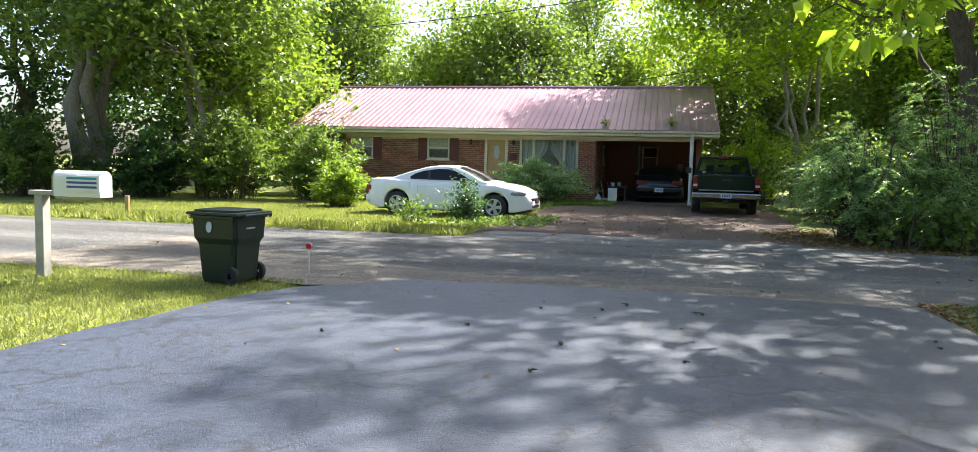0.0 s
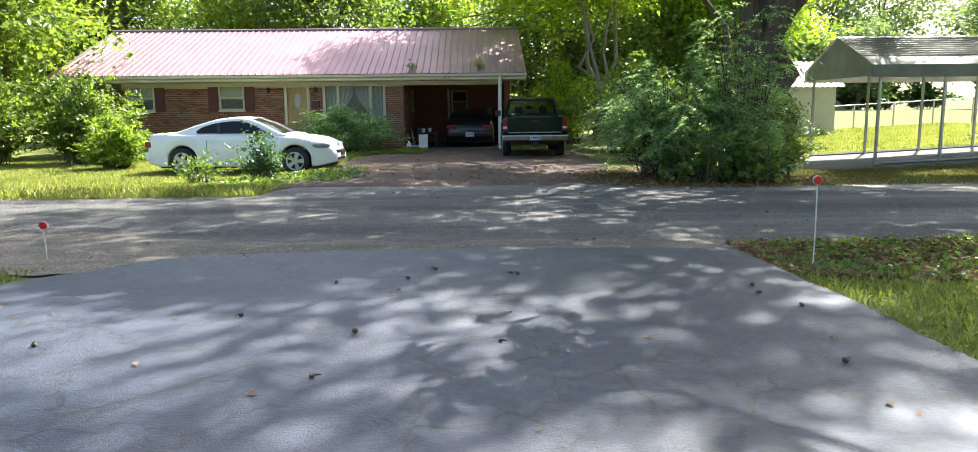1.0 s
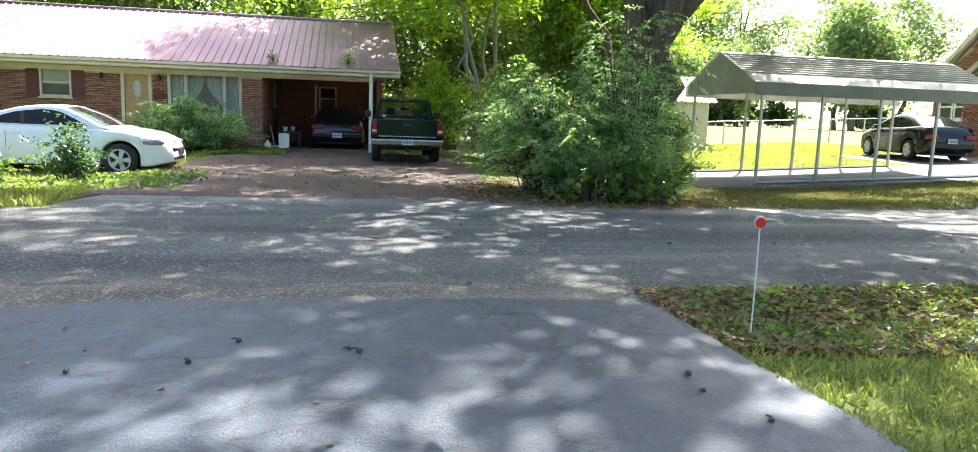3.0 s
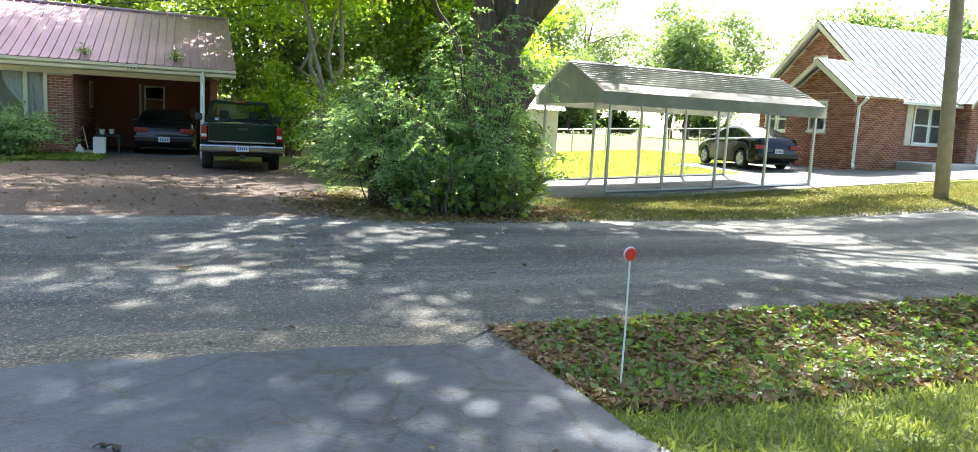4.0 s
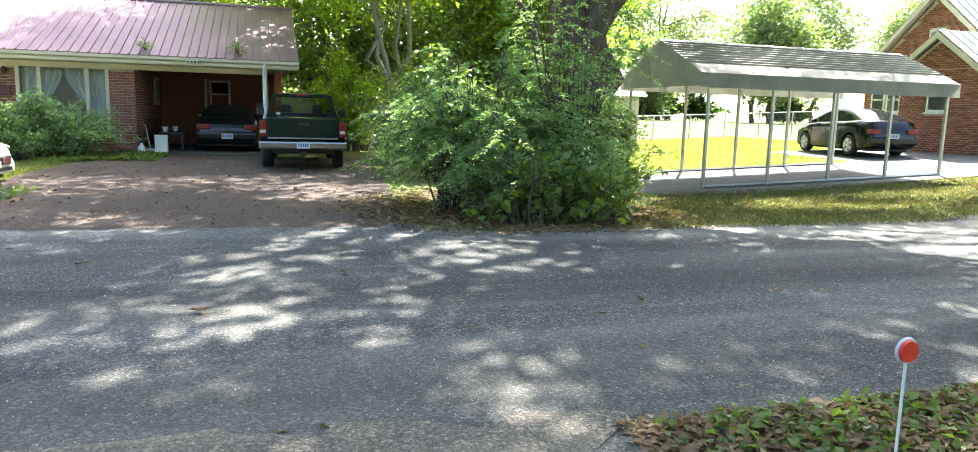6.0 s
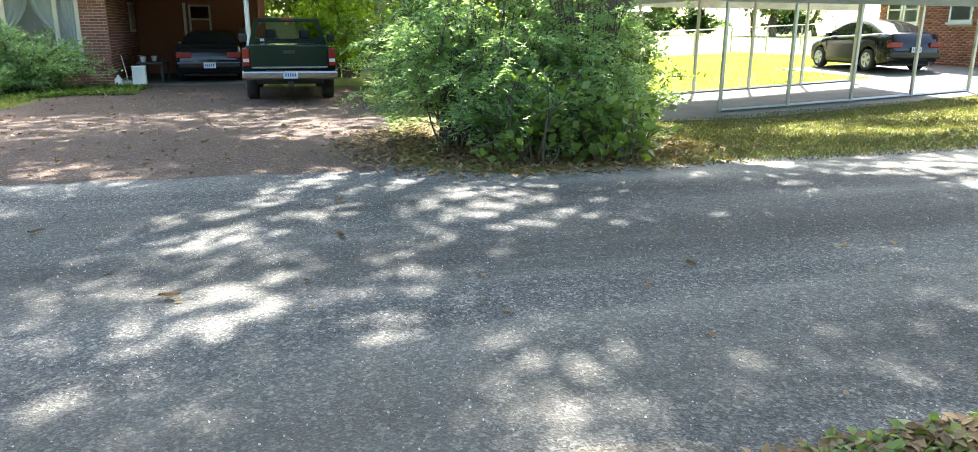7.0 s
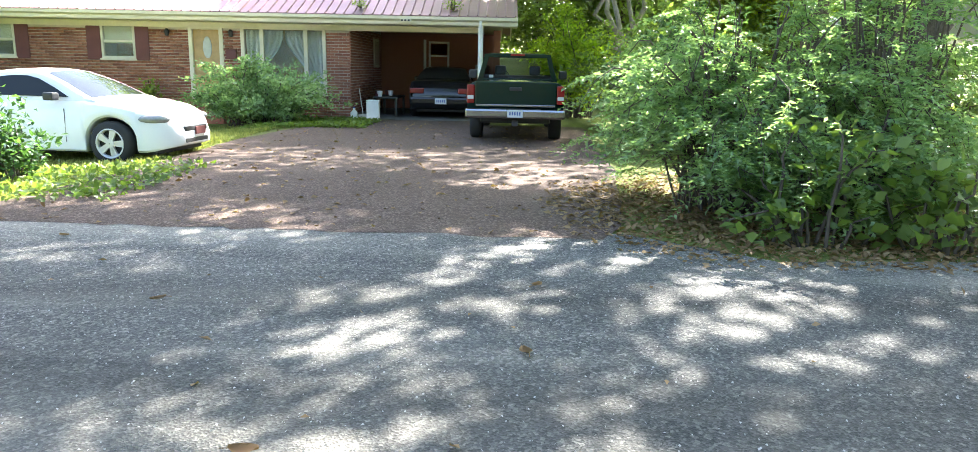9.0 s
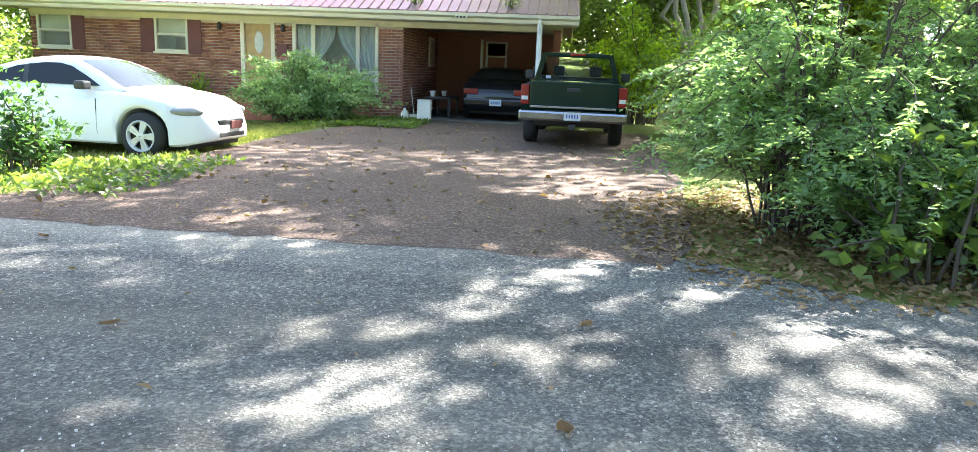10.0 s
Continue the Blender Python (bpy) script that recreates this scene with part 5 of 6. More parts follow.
def reflector(x, y, h, label):
    z = float(ground_z(x, y))
    t = empty("reflector_stake", pose(x, y, z - 0.06), label, "marker", "drive markers")
    part("rod", tubed([(0, 0, 0), (0.004, 0, h * 0.5), (0, 0, h)], 0.005, 6), M_WHITE, t)
    for name, rr, y0, mm in (("disc", 0.040, 0.0, M_PLATE), ("lens", 0.034, -0.008, M_REFL)):
        bm = bmesh.new()
        bmesh.ops.create_cone(bm, cap_ends=True, segments=20, radius1=rr, radius2=rr * 0.92, depth=0.008, matrix=Matrix.Translation((0, y0, h + 0.03)) @ Matrix.Rotation(radians(90), 4, "X"))
        part(name, bm, mm, t, "red reflector lens" if name == "lens" else "")


reflector(-2.10, 7.60, 0.35, "thin white stake with a red reflector beside the bin")
reflector(4.43, 6.82, 0.755, "tall thin white stake with a round red reflector")

# house clutter at the carport
whitebox = empty("white_box", pose(0.05, 26.2, 0.06), "white metal box standing at the carport corner", "box")
part("body", boxed(-0.15, 0.15, -0.12, 0.12, 0, 0.44, 0.015), M_WHITE, whitebox)
part("lid", boxed(-0.155, 0.155, -0.125, 0.125, 0.44, 0.47, 0.012), M_WHITE, whitebox)
jug = empty("plastic_jug", pose(-0.45, 26.35, 0.0), "white plastic jug on the ground by the wall", "jug")
part("body", lathe(bmesh.new(), [(0.02, 0), (0.09, 0.0), (0.095, 0.2), (0.03, 0.27), (0.03, 0.31), (0.005, 0.31)], 14, 2), M_WHITE, jug, smooth=True)
part("cap", lathe(bmesh.new(), [(0.03, 0.31), (0.033, 0.34), (0.005, 0.34)], 12, 2), M_BLUE, jug)
broom = empty("broom", pose(-0.35, 26.75, 0.02), "broom leaning on the brick corner", "broom")
part("stick", tubed([(0.1, -0.25, 0.1), (-0.08, 0.22, 0.75)], 0.012), M_WOOD, broom)
part("brush", boxed(-0.02, 0.22, -0.3, -0.22, 0.0, 0.14, 0.02), M_WOOD, broom)
crate = empty("storage_bench", pose(0.15, 28.2, 0.02), "dark bench with clutter along the carport wall", "bench")
part("top", boxed(-0.35, 0.3, -0.5, 1.2, 0.48, 0.53, 0.01), M_DARK, crate)
for x in (-0.3, 0.25):
    for y in (-0.45, 1.15):
        part("leg", boxed(x - 0.03, x + 0.03, y - 0.03, y + 0.03, 0, 0.48), M_DARK, crate)
q = random.Random(9)
for i in range(6):
    pot = empty("flower_pot", pose(-0.05 + q.uniform(-0.2, 0.25), 27.85 + i * 0.24, 0.55), "small pale pot standing on the bench", "pot", "pots on the bench")
    part("body", lathe(bmesh.new(), [(0.01, 0), (0.05, 0), (0.075, 0.14), (0.065, 0.14), (0.05, 0.04)], 12, 2), (M_WHITE, M_CONC, M_SHUTTER)[i % 3], pot)
gw = sash_window(house, 0.86, 1.52, 1.25, 2.15, 32.18, M_WHITE)
part("garage_door_jamb", boxed(0.70, 0.78, 32.1, 32.2, 0.1, 2.2, 0.01), M_WHITE, house)
w = part("side_window", boxed(X1 + 0.02, X1 + 0.06, 30.6, 31.5, 1.30, 2.15, 0.01), M_CREAM, house, "small cream side window")
part("pane", boxed(X1 + 0.05, X1 + 0.07, 30.68, 31.42, 1.38, 2.07), M_GLASS, w)
part("wall_box", boxed(2.35, 2.55, 32.1, 32.2, 1.15, 1.45, 0.01), M_CONC, house)
part("downpipe", tubed([(2.66, 26.17, 2.44), (2.66, 26.19, 2.33), (2.66, 26.31, 2.15), (2.66, 26.31, 0.14), (2.66, 26.18, 0.06)], 0.035, 8), M_WHITE, house)
part("gutter", prismed([(EAVE_Y - 0.09, EAVE_Z - 0.10), (EAVE_Y + 0.02, EAVE_Z - 0.14), (EAVE_Y + 0.02, EAVE_Z - 0.03), (EAVE_Y - 0.10, EAVE_Z - 0.03)], 0, RX0, RX1), M_CREAM, house)
num = part("number_board", boxed(0.72, 1.0, EAVE_Y - 0.11, EAVE_Y - 0.095, 2.40, 2.46), M_CREAM, house)
for k in range(3):
    part("bar", boxed(0.75 + k * 0.08, 0.80 + k * 0.08, EAVE_Y - 0.118, EAVE_Y - 0.11, 2.41, 2.45), M_DARK, num)
part("wall_lamp", lathe(bmesh.new(), [(0.01, 1.98), (0.05, 2.0), (0.06, 2.12), (0.02, 2.17)], 10, 2), M_DARK, house).location = (-5.3, WALL_Y - 0.06, 0)
part("wall_lamp", lathe(bmesh.new(), [(0.01, 1.98), (0.05, 2.0), (0.06, 2.12), (0.02, 2.17)], 10, 2), M_DARK, house).location = (-3.68, WALL_Y - 0.06, 0)
part("letter_box", boxed(-3.82, -3.55, WALL_Y - 0.10, WALL_Y, 1.45, 1.68, 0.02), M_SHUTTER, house)
part("door_step", boxed(-4.95, -3.7, 26.3, WALL_Y, GZ, 0.40, 0.02), M_BRICK, house)
for c0, c1, tie in ((-3.36, -2.40, -3.30), (-2.36, -1.37, -1.43)):
    bm, rows = bmesh.new(), []
    for f in np.linspace(0, 1, 9):
        pull = math.sin(min(f, 0.75) / 0.75 * math.pi / 2) ** 3 * 0.55
        rows.append([bm.verts.new((x + (tie - x) * pull, WALL_Y + 0.15 + 0.025 * math.sin(40 * x), PIC[3] - 0.1 - f * (PIC[3] - PIC[2] - 0.2))) for x in np.linspace(c0, c1, 40)])
    for a, b in zip(rows, rows[1:]):
        for j in range(39):
            bm.faces.new((a[j], a[j + 1], b[j + 1], b[j]))
    bmesh.ops.solidify(bm, geom=bm.faces[:], thickness=0.006)
    part("curtain", bm, M_WHITE, PW, "white sheer curtain, tied back", smooth=True)
part("room_wall", boxed(-3.6, -1.2, WALL_Y + 1.2, WALL_Y + 1.25, PIC[2] - 0.1, PIC[3] + 0.1), M_DOOR, house)


# ---- cottage details, shed, fence ----
def flat_window(parent, axis, at, a0, a1, z0, z1, out):
    """A white sash window on a wall; axis 0: the wall faces -x, 1: it faces -y."""
    def bx(p, q, r, s, d0, d1, bev=0.0):
        return boxed(at - d1, at - d0, p, q, r, s, bev) if axis == 0 else boxed(p, q, at - d1, at - d0, r, s, bev)
    w = part("window", bx(a0, a1, z0, z1, 0.0, 0.03, 0.006), M_WHITE, parent, "white sash window")
    zm = (z0 + z1) / 2
    part("pane", bx(a0 + 0.08, a1 - 0.08, z0 + 0.08, zm - 0.03, 0.03, 0.036), M_GLASS, w)
    part("pane", bx(a0 + 0.08, a1 - 0.08, zm + 0.03, z1 - 0.08, 0.03, 0.036), M_GLASS, w)
    part("sill", bx(a0 - 0.04, a1 + 0.04, z0 - 0.06, z0, 0.0, 0.08, 0.006), M_WHITE, w)


for a in (28.3, 29.15):
    flat_window(cottage, 1, 22.6, a, a + 0.82, 1.45, 2.85, 1)
for a in (33.6, 34.45):
    flat_window(cottage, 1, 22.6, a, a + 0.82, 1.45, 2.85, 1)
flat_window(cottage, 0, 24.4, 22.9, 23.7, 1.75, 2.8, 1)
flat_window(cottage, 0, 26.7, 25.35, 26.05, 3.6, 4.7, 1)
for a in (27.0, 27.75):
    flat_window(cottage, 0, 26.7, a, a + 0.68, 1.75, 2.75, 1)
for x in (27.9, 30.05):
    part("shutter", boxed(x, x + 0.32, 22.55, 22.6, 1.4, 2.9, 0.01), M_CREAM, cottage)
part("porch_wall", boxed(30.10, 32.30, 21.7, 22.6, 0.5, 3.2), M_MORTAR, cottage)
part("porch_gable", prismed([(30.10, 3.2), (32.30, 3.2), (31.20, 4.5)], 1, 21.7, 21.9), M_MORTAR, cottage)
part("door_frame", boxed(30.65, 30.85, 21.66, 21.70, 0.85, 3.0, 0.01), M_WHITE, cottage)
dd = part("door", boxed(30.78, 31.62, 21.64, 21.66, 0.9, 2.9, 0.01), M_DOOR, cottage, "brown front door behind glass")
part("pane", boxed(30.85, 31.55, 21.625, 21.64, 1.2, 2.8), M_GLASS, dd)
for s, xa in ((0, 29.80), (1, 32.60)):
    bm = ribbed(bmesh.new(), -25.6, -21.5, xa, 3.0, 31.20, 4.75, 0.35)
    for v in bm.verts:
        v.co = Vector((v.co.y, -v.co.x, v.co.z))
    bmesh.ops.recalc_face_normals(bm, faces=bm.faces)
    part("porch_roof", bm, M_ROOFW, cottage)
for x, y0, y1, za, zb, name in ((26.32, 22.05, 25.7, 2.85, 6.02, "barge_board"), (26.32, 29.35, 25.7, 2.85, 6.02, "barge_board"), (24.07, 21.45, 23.3, 2.9, 4.24, "barge_board"), (24.07, 25.15, 23.3, 2.9, 4.24, "barge_board")):
    part(name, prismed([(y0, za - 0.18), (y0, za), (y1, zb), (y1, zb - 0.2)], 0, x, x + 0.05), M_CREAM, cottage)
for xa in (29.8, 32.6):
    part("barge_board", prismed([(xa, 2.8), (xa, 2.98), (31.2, 4.72), (31.2, 4.52)], 1, 21.47, 21.52), M_CREAM, cottage)
part("gutter", boxed(26.4, 30.1, 22.0, 22.1, 2.84, 2.94, 0.02), M_WHITE, cottage)
part("gutter", boxed(32.5, 42.0, 22.0, 22.1, 2.84, 2.94, 0.02), M_WHITE, cottage)
for x, y in ((24.45, 21.7), (26.85, 22.5)):
    part("downpipe", tubed([(x, y - 0.4, 2.9), (x, y - 0.08, 2.6), (x, y - 0.08, 0.7), (x - 0.15, y - 0.25, 0.55)], 0.05, 8), M_WHITE, cottage)
part("porch_slab", boxed(26.7, 40, 20.4, 22.6, 0.1, 0.82, 0.03), M_CONC, cottage, "pale concrete porch slab")
for wy, cells, pl in ((0, brick_run(26.7, 42, 0.6, 3.1, [(28.3, 29.97, 1.4, 2.9), (30.1, 32.3, 0, 3.2), (33.6, 35.27, 1.4, 2.9)]), lambda c, h, d: (c, 22.6 - d, h)), (1, brick_run(21.8, 24.8, 0.2, 3.1, [(22.9, 23.7, 1.7, 2.85)]), lambda c, h, d: (24.4 - d, c, h)), (2, brick_run(24.4, 26.7, 0.2, 3.0), lambda c, h, d: (c, 21.8 - d, h)), (3, brick_run(24.8, 28.8, 0.4, 3.1, [(27, 28.43, 1.7, 2.8)]), lambda c, h, d: (26.7 - d, c, h)),
                      (4, [c for c in brick_run(22.6, 28.8, 3.1, 5.8, [(25.35, 26.05, 3.55, 4.75)]) if all(c[2] + 0.07 < 5.9 - abs(e - 25.7) * 0.887 for e in c[:2])], lambda c, h, d: (26.7 - d, c, h)),
                      (5, [c for c in brick_run(21.8, 24.8, 3.1, 4.1) if all(c[2] + 0.07 < 4.1 - abs(e - 23.3) * 0.667 for e in c[:2])], lambda c, h, d: (24.4 - d, c, h)),
                      (6, brick_run(30.1, 32.3, 0.85, 3.2, [(30.65, 31.75, 0.8, 3.0)]), lambda c, h, d: (c, 21.7 - d, h)),
                      (7, [c for c in brick_run(30.1, 32.3, 3.2, 4.5) if all(c[2] + 0.07 < 4.5 - abs(e - 31.2) * 1.18 for e in c[:2])], lambda c, h, d: (c, 21.7 - d, h)),
                      (8, brick_run(21.7, 22.6, 0.85, 3.2), lambda c, h, d: (30.1 - d, c, h))):
    bricks_joined("wall_bricks", cells, pl, cottage, M_BRICK, 0.015)

shed = empty("garden_shed", pose(16.2, 34.5, float(ground_z(16.6, 34.5)) - 0.1), "cream sided shed with a pale metal roof", "shed")
for k in range(14):
    part("siding", prismed([(-1.5, k * 0.16), (-1.52, k * 0.16), (-1.505, k * 0.16 + 0.16), (-1.5, k * 0.16 + 0.16)], 0, -1.8, 1.2), M_CREAM, shed)
part("wall", boxed(-1.8, 1.2, -1.5, 1.5, 0, 2.25), M_CREAM, shed)
part("gable", prismed([(-1.5, 2.25), (1.5, 2.25), (0, 3.2)], 0, -1.8, 1.2), M_CREAM, shed)
for ya in (-1.75, 1.75):
    part("roof", ribbed(bmesh.new(), -2.0, 1.45, ya, 2.15, 0, 3.3), M_ROOFW, shed)

fence = empty("wire_fence", pose(0, 0, 0), "low chain-link fence with a gate across the lawn", "fence")
for k in range(14):
    x = 17.9 + k * 1.9
    z = float(ground_z(x, 36.0))
    part("post", tubed([(x, 36, z), (x, 36, z + 1.15)], 0.035, 8), M_GALV, fence)
part("top_rail", tubed([(17.9 + k * 1.9, 36, float(ground_z(17.9 + k * 1.9, 36)) + 1.12) for k in range(14)], 0.02, 6), M_GALV, fence)
bm = bmesh.new()
for k in range(150):
    x = 17.9 + k * 0.165
    z = float(ground_z(x, 36.0))
    for dx in (-0.6, 0.6):
        tube(bm, [(x, 36, z + 0.05), (x + dx, 36, z + 1.1)], 0.003, 3, False)
tagged(part("mesh_wire", bm, M_GALV, fence), kind="stuff")

far_house = empty("far_house", pose(42, 92, 1.0), "white far house beyond the lawn", "house")
part("wall", boxed(-5, 5, -3, 3, 0, 3), M_WHITE, far_house)
part("roof", prismed([(-3.6, 2.9), (3.6, 2.9), (0, 5)], 0, -5.4, 5.4), M_CPROOF, far_house)
for k in range(3):
    flat_window(far_house, 1, -3.0, -3.6 + k * 2.8, -2.4 + k * 2.8, 0.9, 2.3, 1)
for i, (x, y) in enumerate([(33, 84), (50, 88), (56, 90), (28, 86), (62, 80), (45, 84)]):
    shrub("far_bush", (x, y), (3.0, 2.0, 2.6), 90, 40, 0.45, M_LEAFD, "round far bush at the lawn's end", 140 + i)
cable = empty("overhead_cable", pose(0, 0, 0), "black overhead cable strung across the yard", "cable")
part("strand", tubed([(-45 + 5 * k, 24 + 0.2 * k, 5.6 + 0.0035 * (k * 5 - 25) ** 2) for k in range(16)], 0.016, 5), M_DARK, cable)
for h in (3.3, 2.9):
    c2 = copy_thing(cable, pose(-2, 6, h - 6.2, 0, 0, 6))


# ---- near foliage, grass and litter ----
tree("roadside_tree", (13.2, 3.0), [(-0.5, 0.6, 7.0, 0.24), (-3.5, 2.0, 7.2, 0.14), (-5.5, 3.2, 4.9, 0.07)], (-1.5, 0.8, 8.0), (5.0, 5.0, 2.6), 120, 110, 0.16, M_LEAF, M_BARK, "leafy roadside tree that overhangs the driveway", 201, spread=0.5, low=5.0)
rng = np.random.default_rng(77)
twig = empty("hanging_branch", pose(3.25, 6.7, 2.86), "low hanging branch with large leaves in a painted sunlit green", "branch")
bm = bmesh.new()
tips = []
for k in range(15):
    b = np.array([rng.uniform(-0.55, 0.5), rng.uniform(-0.4, 0.4), rng.uniform(-0.55, 0.0)])
    ln_ = branch_line(rng, (1.1, 0.2, 0.75), b, 6, 0.12)
    tube(bm, ln_, [0.012, 0.010, 0.008, 0.006, 0.005, 0.003], 5, False)
    tips += [ln_[j] + rng.normal(size=3) * 0.05 for j in (3, 4, 5) for _ in range(5)]
tube(bm, [(8.5, -2.6, 3.6), (5, -1.3, 2.6), (2.6, -0.2, 1.7), (1.1, 0.2, 0.75)], [0.07, 0.05, 0.035, 0.014], 7, False)
part("twig", bm, M_BARK, twig)
# these leaves also take the green with sunshine painted in
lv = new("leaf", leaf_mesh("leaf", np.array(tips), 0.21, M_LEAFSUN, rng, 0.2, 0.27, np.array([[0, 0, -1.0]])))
lv.parent = twig
tagged(lv, kind="stuff")


def scatter(name, n, box4, size, material, label, category, seed, lean=None, up=0.6, width=0.32, lift=0.012, keep=None, clump=0.0):
    r = np.random.default_rng(seed)
    P = np.stack([r.uniform(box4[0], box4[1], n), r.uniform(box4[2], box4[3], n)], 1)
    if clump:
        c = np.stack([r.uniform(box4[0], box4[1], 60), r.uniform(box4[2], box4[3], 60)], 1)
        near = np.min(np.linalg.norm(P[:, None] - c[None], axis=2), 1)
        P = P[r.uniform(size=n) < np.exp(-near / clump)]
    if keep is not None:
        P = P[keep(P[:, 0], P[:, 1])]
    z = ground_z(P[:, 0], P[:, 1]) + lift
    P = np.concatenate([P, z[:, None]], 1)
    return tagged(new(name, leaf_mesh(name, P, size, material, r, up, width, lean)), label, category, kind="stuff")


UP = np.array([[0.0, 0.0, 1.6]])
scatter("lawn_grass", 90000, (-9.5, -1.9, 1.5, 7.2), 0.045, M_GRASS, "short sunlit lawn grass beside the driveway", "grass", 1, UP, 0.0, 0.09, -0.015, lambda x, y: x < -2.25 + 0.4 * smooth01(4.0, 6.5, y))
scatter("lawn_grass", 60000, (4.1, 11.0, 0.5, 7.2), 0.06, M_GRASS, "mown verge grass beside the driveway", "grass", 2, UP, 0.0, 0.09, -0.015)
scatter("lawn_grass", 110000, (-16.0, -1.7, 12.7, 25.0), 0.08, M_GRASS, "lush lawn grass round the white car", "grass", 3, UP, 0.0, 0.09, -0.015)
# verge blades in the darker green that stands in for tree shade
scatter("lawn_grass", 80000, (4.4, 24.0, 13.1, 18.2), 0.055, M_GRASSB, "thin verge grass before the carport, tree shade put into its colour", "grass", 4, UP, 0.0, 0.09, -0.015, lambda x, y: x > 6.9)
scatter("lawn_grass", 60000, (9.0, 24.0, 22.4, 36.0), 0.10, M_GRASS, "sunlit lawn grass behind the carport", "grass", 5, UP, 0.0, 0.09, -0.015, lambda x, y: ~((x > 18.8) & (x < 24) & (y < 27)))
scatter("tall_grass", 16000, (-14.0, -1.7, 12.5, 13.6), 0.14, M_GRASS, "taller grass along the road's edge", "grass", 6, UP, 0.0, 0.05, -0.01, clump=0.5)
scatter("verge_weeds", 12000, (4.2, 11.5, 6.55, 8.0), 0.055, M_LEAF, "low leafy weeds on the verge", "weeds", 7, None, 0.9, 0.36, 0.03, clump=0.3)
scatter("leaf_litter", 26000, (4.15, 11.5, 6.5, 8.0), 0.06, M_LITTER, "dry brown leaves on the verge", "leaves", 8, None, 1.5, 0.3, 0.015)
scatter("leaf_litter", 17000, (3.6, 9.0, 12.9, 18.0), 0.07, M_LITTER, "dry brown leaves below the wild bush", "leaves", 9, None, 1.5, 0.3, 0.012, lambda x, y: ((x - 6.1) / 2.6) ** 2 + ((y - 15.2) / 2.6) ** 2 < np.random.default_rng(5).uniform(0.25, 1.15, len(x)))
scatter("leaf_litter", 800, (-1.6, 4.4, 13.8, 26.0), 0.075, M_LITTER, "dry leaves scattered on the brown drive", "leaves", 10, None, 1.6, 0.3, 0.016)
scatter("leaf_litter", 5000, (5.0, 22.0, 13.1, 18.0), 0.06, M_LITTER, "dry leaves in the thin verge grass", "leaves", 16, None, 1.4, 0.3, 0.015)
scatter("leaf_litter", 160, (-6, 12, 7.4, 12.9), 0.055, M_LITTER, "few dry leaves on the road", "leaves", 11, None, 1.5, 0.3, 0.012)
scatter("leaf_litter", 45, (-2.0, 3.9, 0.9, 7.4), 0.05, M_LITTER, "few dry leaves on the driveway", "leaves", 12, None, 2.5, 0.3, 0.026)
scatter("road_grit", 15000, (-7, 12, 7.5, 13.6), 0.011, M_CONC, "loose pale grit on the road", "grit", 13, None, 0.6, 0.45, 0.006)
scatter("ground_cover", 2400, (-3.4, -0.6, 14.8, 17.6), 0.09, M_LEAF, "leafy ground cover before the white car", "weeds", 14, None, 0.8, 0.3, 0.05, clump=0.6)
scatter("ground_cover", 5000, (-2.6, 0.2, 24.0, 26.4), 0.10, M_LEAF, "leafy ground cover below the garden shrub", "weeds", 15, None, 0.8, 0.3, 0.05, clump=0.6)
shrub("broadleaf_weed", (5.7, 13.75), (0.9, 0.5, 0.75), 30, 9, 0.12, M_LEAF, "broad-leaved weeds at the bush's foot", 301, width=0.40)
shrub("broadleaf_weed", (6.6, 13.6), (0.7, 0.4, 0.6), 34, 9, 0.13, M_LEAF, "pale broad-leaved weeds in dry litter", 302, width=0.40)
shrub("garden_weed", (-5.5, 26.3), (0.35, 0.3, 0.8), 26, 26, 0.11, M_LEAFY, "yellow-green weed against the brick wall", 303)
shrub("garden_weed", (-3.7, 15.9), (0.6, 0.4, 0.5), 24, 26, 0.08, M_LEAF, "leafy weeds in the grass by the car", 304)
shrub("roof_moss", (1.95, 26.6), (0.12, 0.2, 0.3), 14, 20, 0.05, M_LEAFY, "small green weed growing on the roof edge", 305).location.z = 2.70
shrub("roof_moss", (-0.3, 26.6), (0.10, 0.2, 0.22), 12, 20, 0.05, M_LEAFY, "small green weed growing on the roof edge", 306).location.z = 2.70


def seed_husk(x, y, r, seed):
    """A dark, lumpy fallen seed husk with a short stalk."""
    z = float(ground_z(x, y)) + 0.018
    t = empty("seed_husk", pose(x, y, z, 0, 0, 40 * seed), "dark dried seed husk lying on the driveway", "husk", "husks on the driveway")
    bm = bmesh.new()
    bmesh.ops.create_icosphere(bm, subdivisions=2, radius=r)
    q = random.Random(seed)
    for v in bm.verts:
        v.co = v.co * q.uniform(0.82, 1.12)
        v.co.z = v.co.z * 0.8 + r * 0.72
    part("husk", bm, M_BARK, t, smooth=True)
    part("stalk", tubed([(r * 0.6, 0, r), (r * 1.3, 0.01, r * 1.2), (r * 1.9, 0.03, r * 0.9)], [0.006, 0.005, 0.004], 5), M_BARK, t)


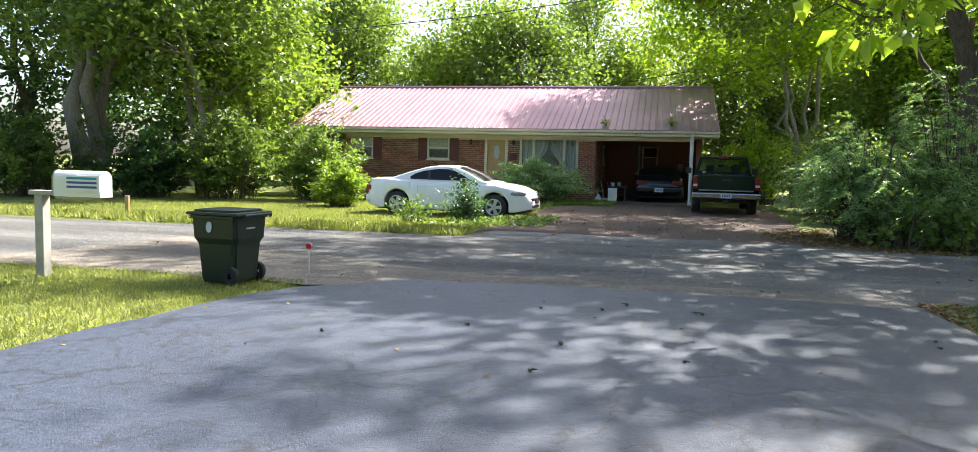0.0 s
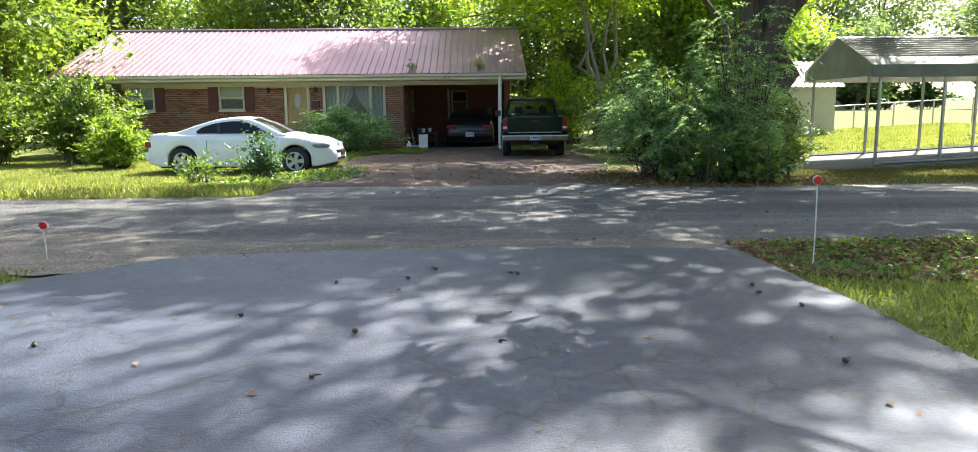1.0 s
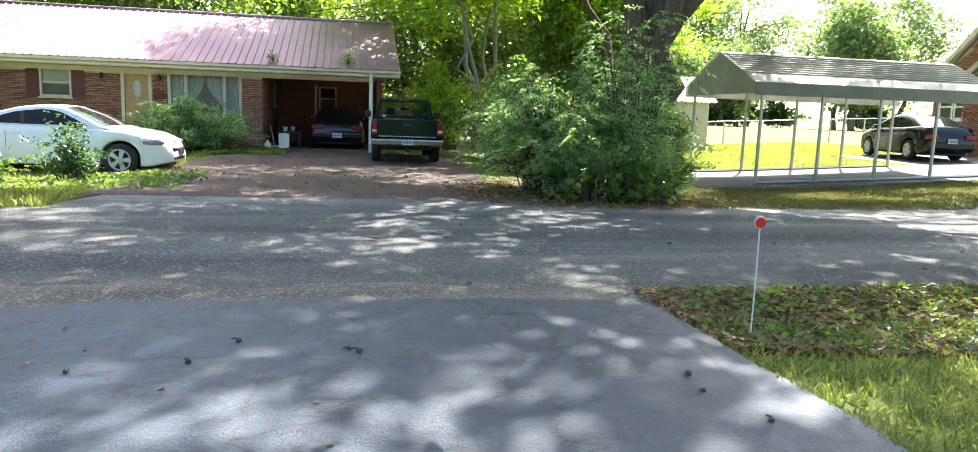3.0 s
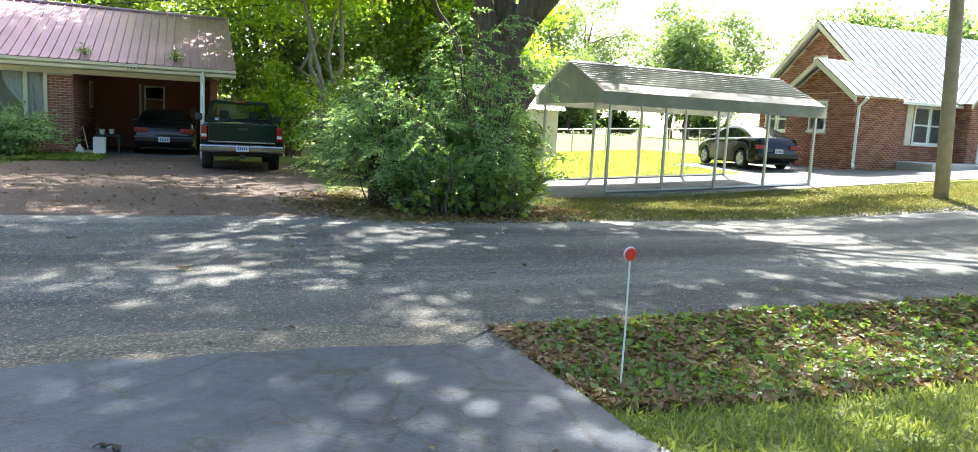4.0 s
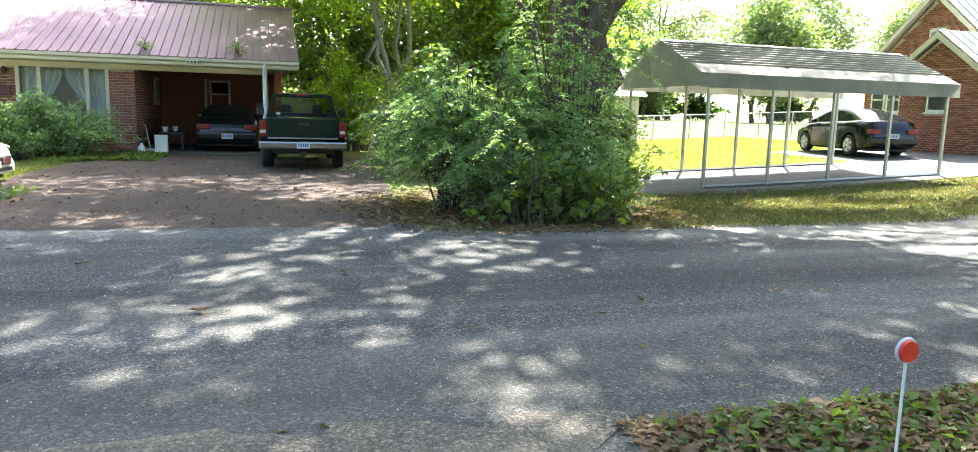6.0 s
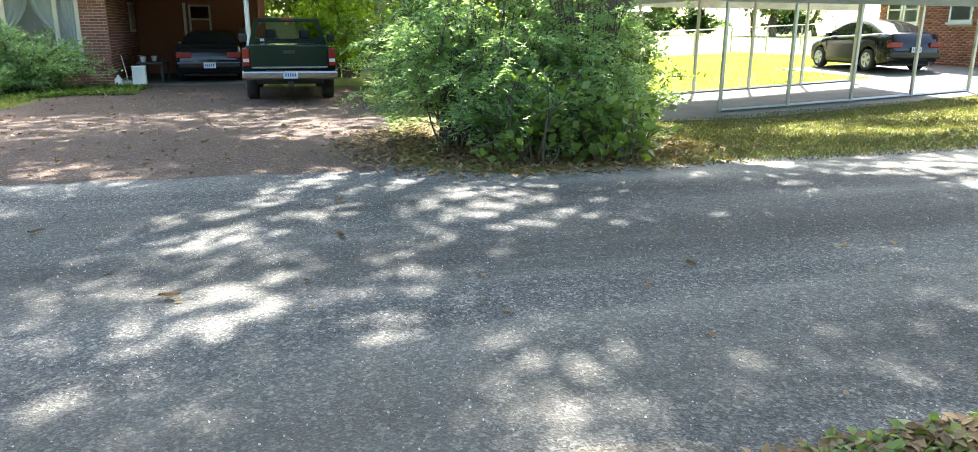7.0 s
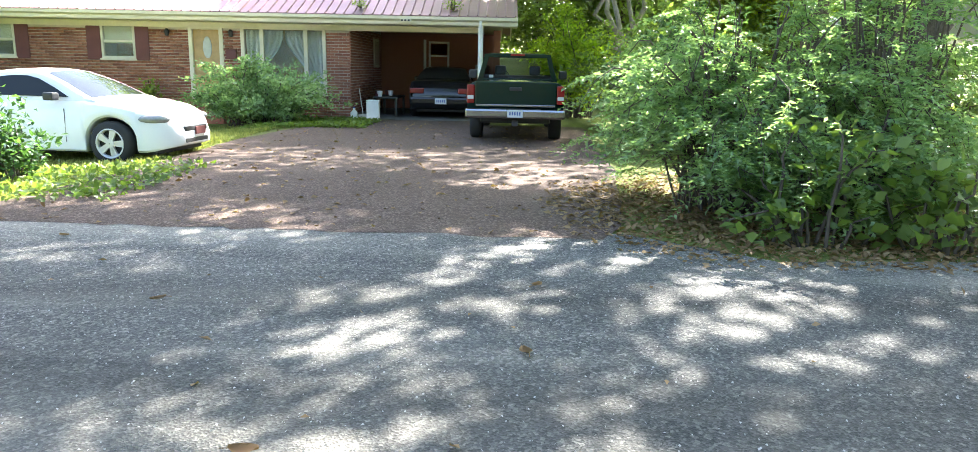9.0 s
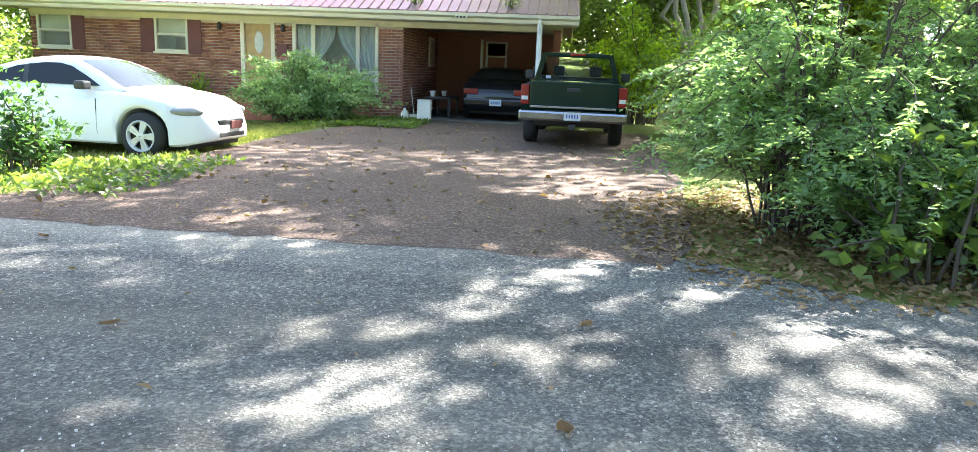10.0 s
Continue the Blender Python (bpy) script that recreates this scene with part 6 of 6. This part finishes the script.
def fallen_leaf(x, y, size, turn, label):
    """One curled dry leaf with a midrib."""
    t = empty("fallen_leaf", pose(x, y, float(ground_z(x, y)) + 0.022, 0, 0, turn), label, "leaf", "single fallen leaves")
    bm, rows = bmesh.new(), []
    for u in np.linspace(0, 1, 9):
        w = 0.36 * math.sin(math.pi * min(1, u * 0.95 + 0.03)) ** 0.8
        rows.append([bm.verts.new((size * (u - 0.5), size * w * k, size * (0.10 * abs(k) + 0.10 * (2 * u - 1) ** 2))) for k in (-1, -0.5, 0, 0.5, 1)])
    for a, b in zip(rows, rows[1:]):
        for j in range(4):
            bm.faces.new((a[j], a[j + 1], b[j + 1], b[j]))
    bmesh.ops.solidify(bm, geom=bm.faces[:], thickness=0.002)
    part("blade", bm, M_LITTER, t, smooth=True)
    part("stalk", tubed([(-size * 0.5, 0, size * 0.1), (-size * 0.8, 0.01, size * 0.04)], 0.002, 4), M_LITTER, t)


for i, (x, y, r) in enumerate(((0.69, 6.38, 0.022), (1.21, 6.48, 0.026), (2.04, 6.59, 0.030), (3.61, 5.82, 0.022), (0.29, 5.43, 0.026), (1.04, 5.04, 0.030), (1.84, 4.83, 0.022), (0.95, 4.34, 0.026), (3.48, 4.42, 0.030), (3.73, 5.45, 0.022), (-0.63, 4.88, 0.026), (1.40, 6.83, 0.030), (1.99, 6.64, 0.022), (3.65, 6.06, 0.026))):
    seed_husk(x, y, r * 0.6, i + 1)
for i, (x, y, size) in enumerate(((2.25, 10.22, 0.11), (3.38, 12.33, 0.09), (3.27, 11.21, 0.09), (-0.20, 13.37, 0.09), (1.20, 11.88, 0.09), (5.30, 9.95, 0.09))):
    fallen_leaf(x, y, size, 55 * i, "curled tan leaf lying on the road")
stake = empty("survey_stake", pose(-10.20, 14.72, float(ground_z(-10.20, 14.72)) - 0.05), "short tan wooden stake in the grass", "stake")
part("post", boxed(-0.045, 0.045, -0.03, 0.03, 0, 0.42, 0.006), M_DOOR, stake)
part("cap", boxed(-0.05, 0.05, -0.034, 0.034, 0.42, 0.435, 0.004), M_WOOD, stake)


# ---- single bricks of the carport corner ----
BRICK_MESH = {}


def one_brick(length, parent, m):
    """One brick with a chamfered face; bricks of one length share a mesh."""
    k = round(length, 3)
    if k not in BRICK_MESH:
        bm = boxed(0, k, -0.024, 0.0, 0, 0.060)
        for v in bm.verts:
            if v.co.y < -0.01:
                v.co.x += 0.003 if v.co.x < k / 2 else -0.003
                v.co.z += 0.003 if v.co.z < 0.03 else -0.003
        me = bpy.data.meshes.new("brick")
        bm.to_mesh(me)
        bm.free()
        me.materials.append(M_BRICK)
        BRICK_MESH[k] = me
    b = new("brick", BRICK_MESH[k])
    b.parent = parent
    b.matrix_basis = m


for a, b, z in [c for c in front_cells if c[0] >= -1.28]:
    one_brick(b - a, house, pose(a, WALL_Y + 0.022, z))
for a, b, z in [c for c in side_cells if c[0] <= 28.15]:
    one_brick(b - a, house, pose(X1 - 0.002, a, z, 0, 0, 90))
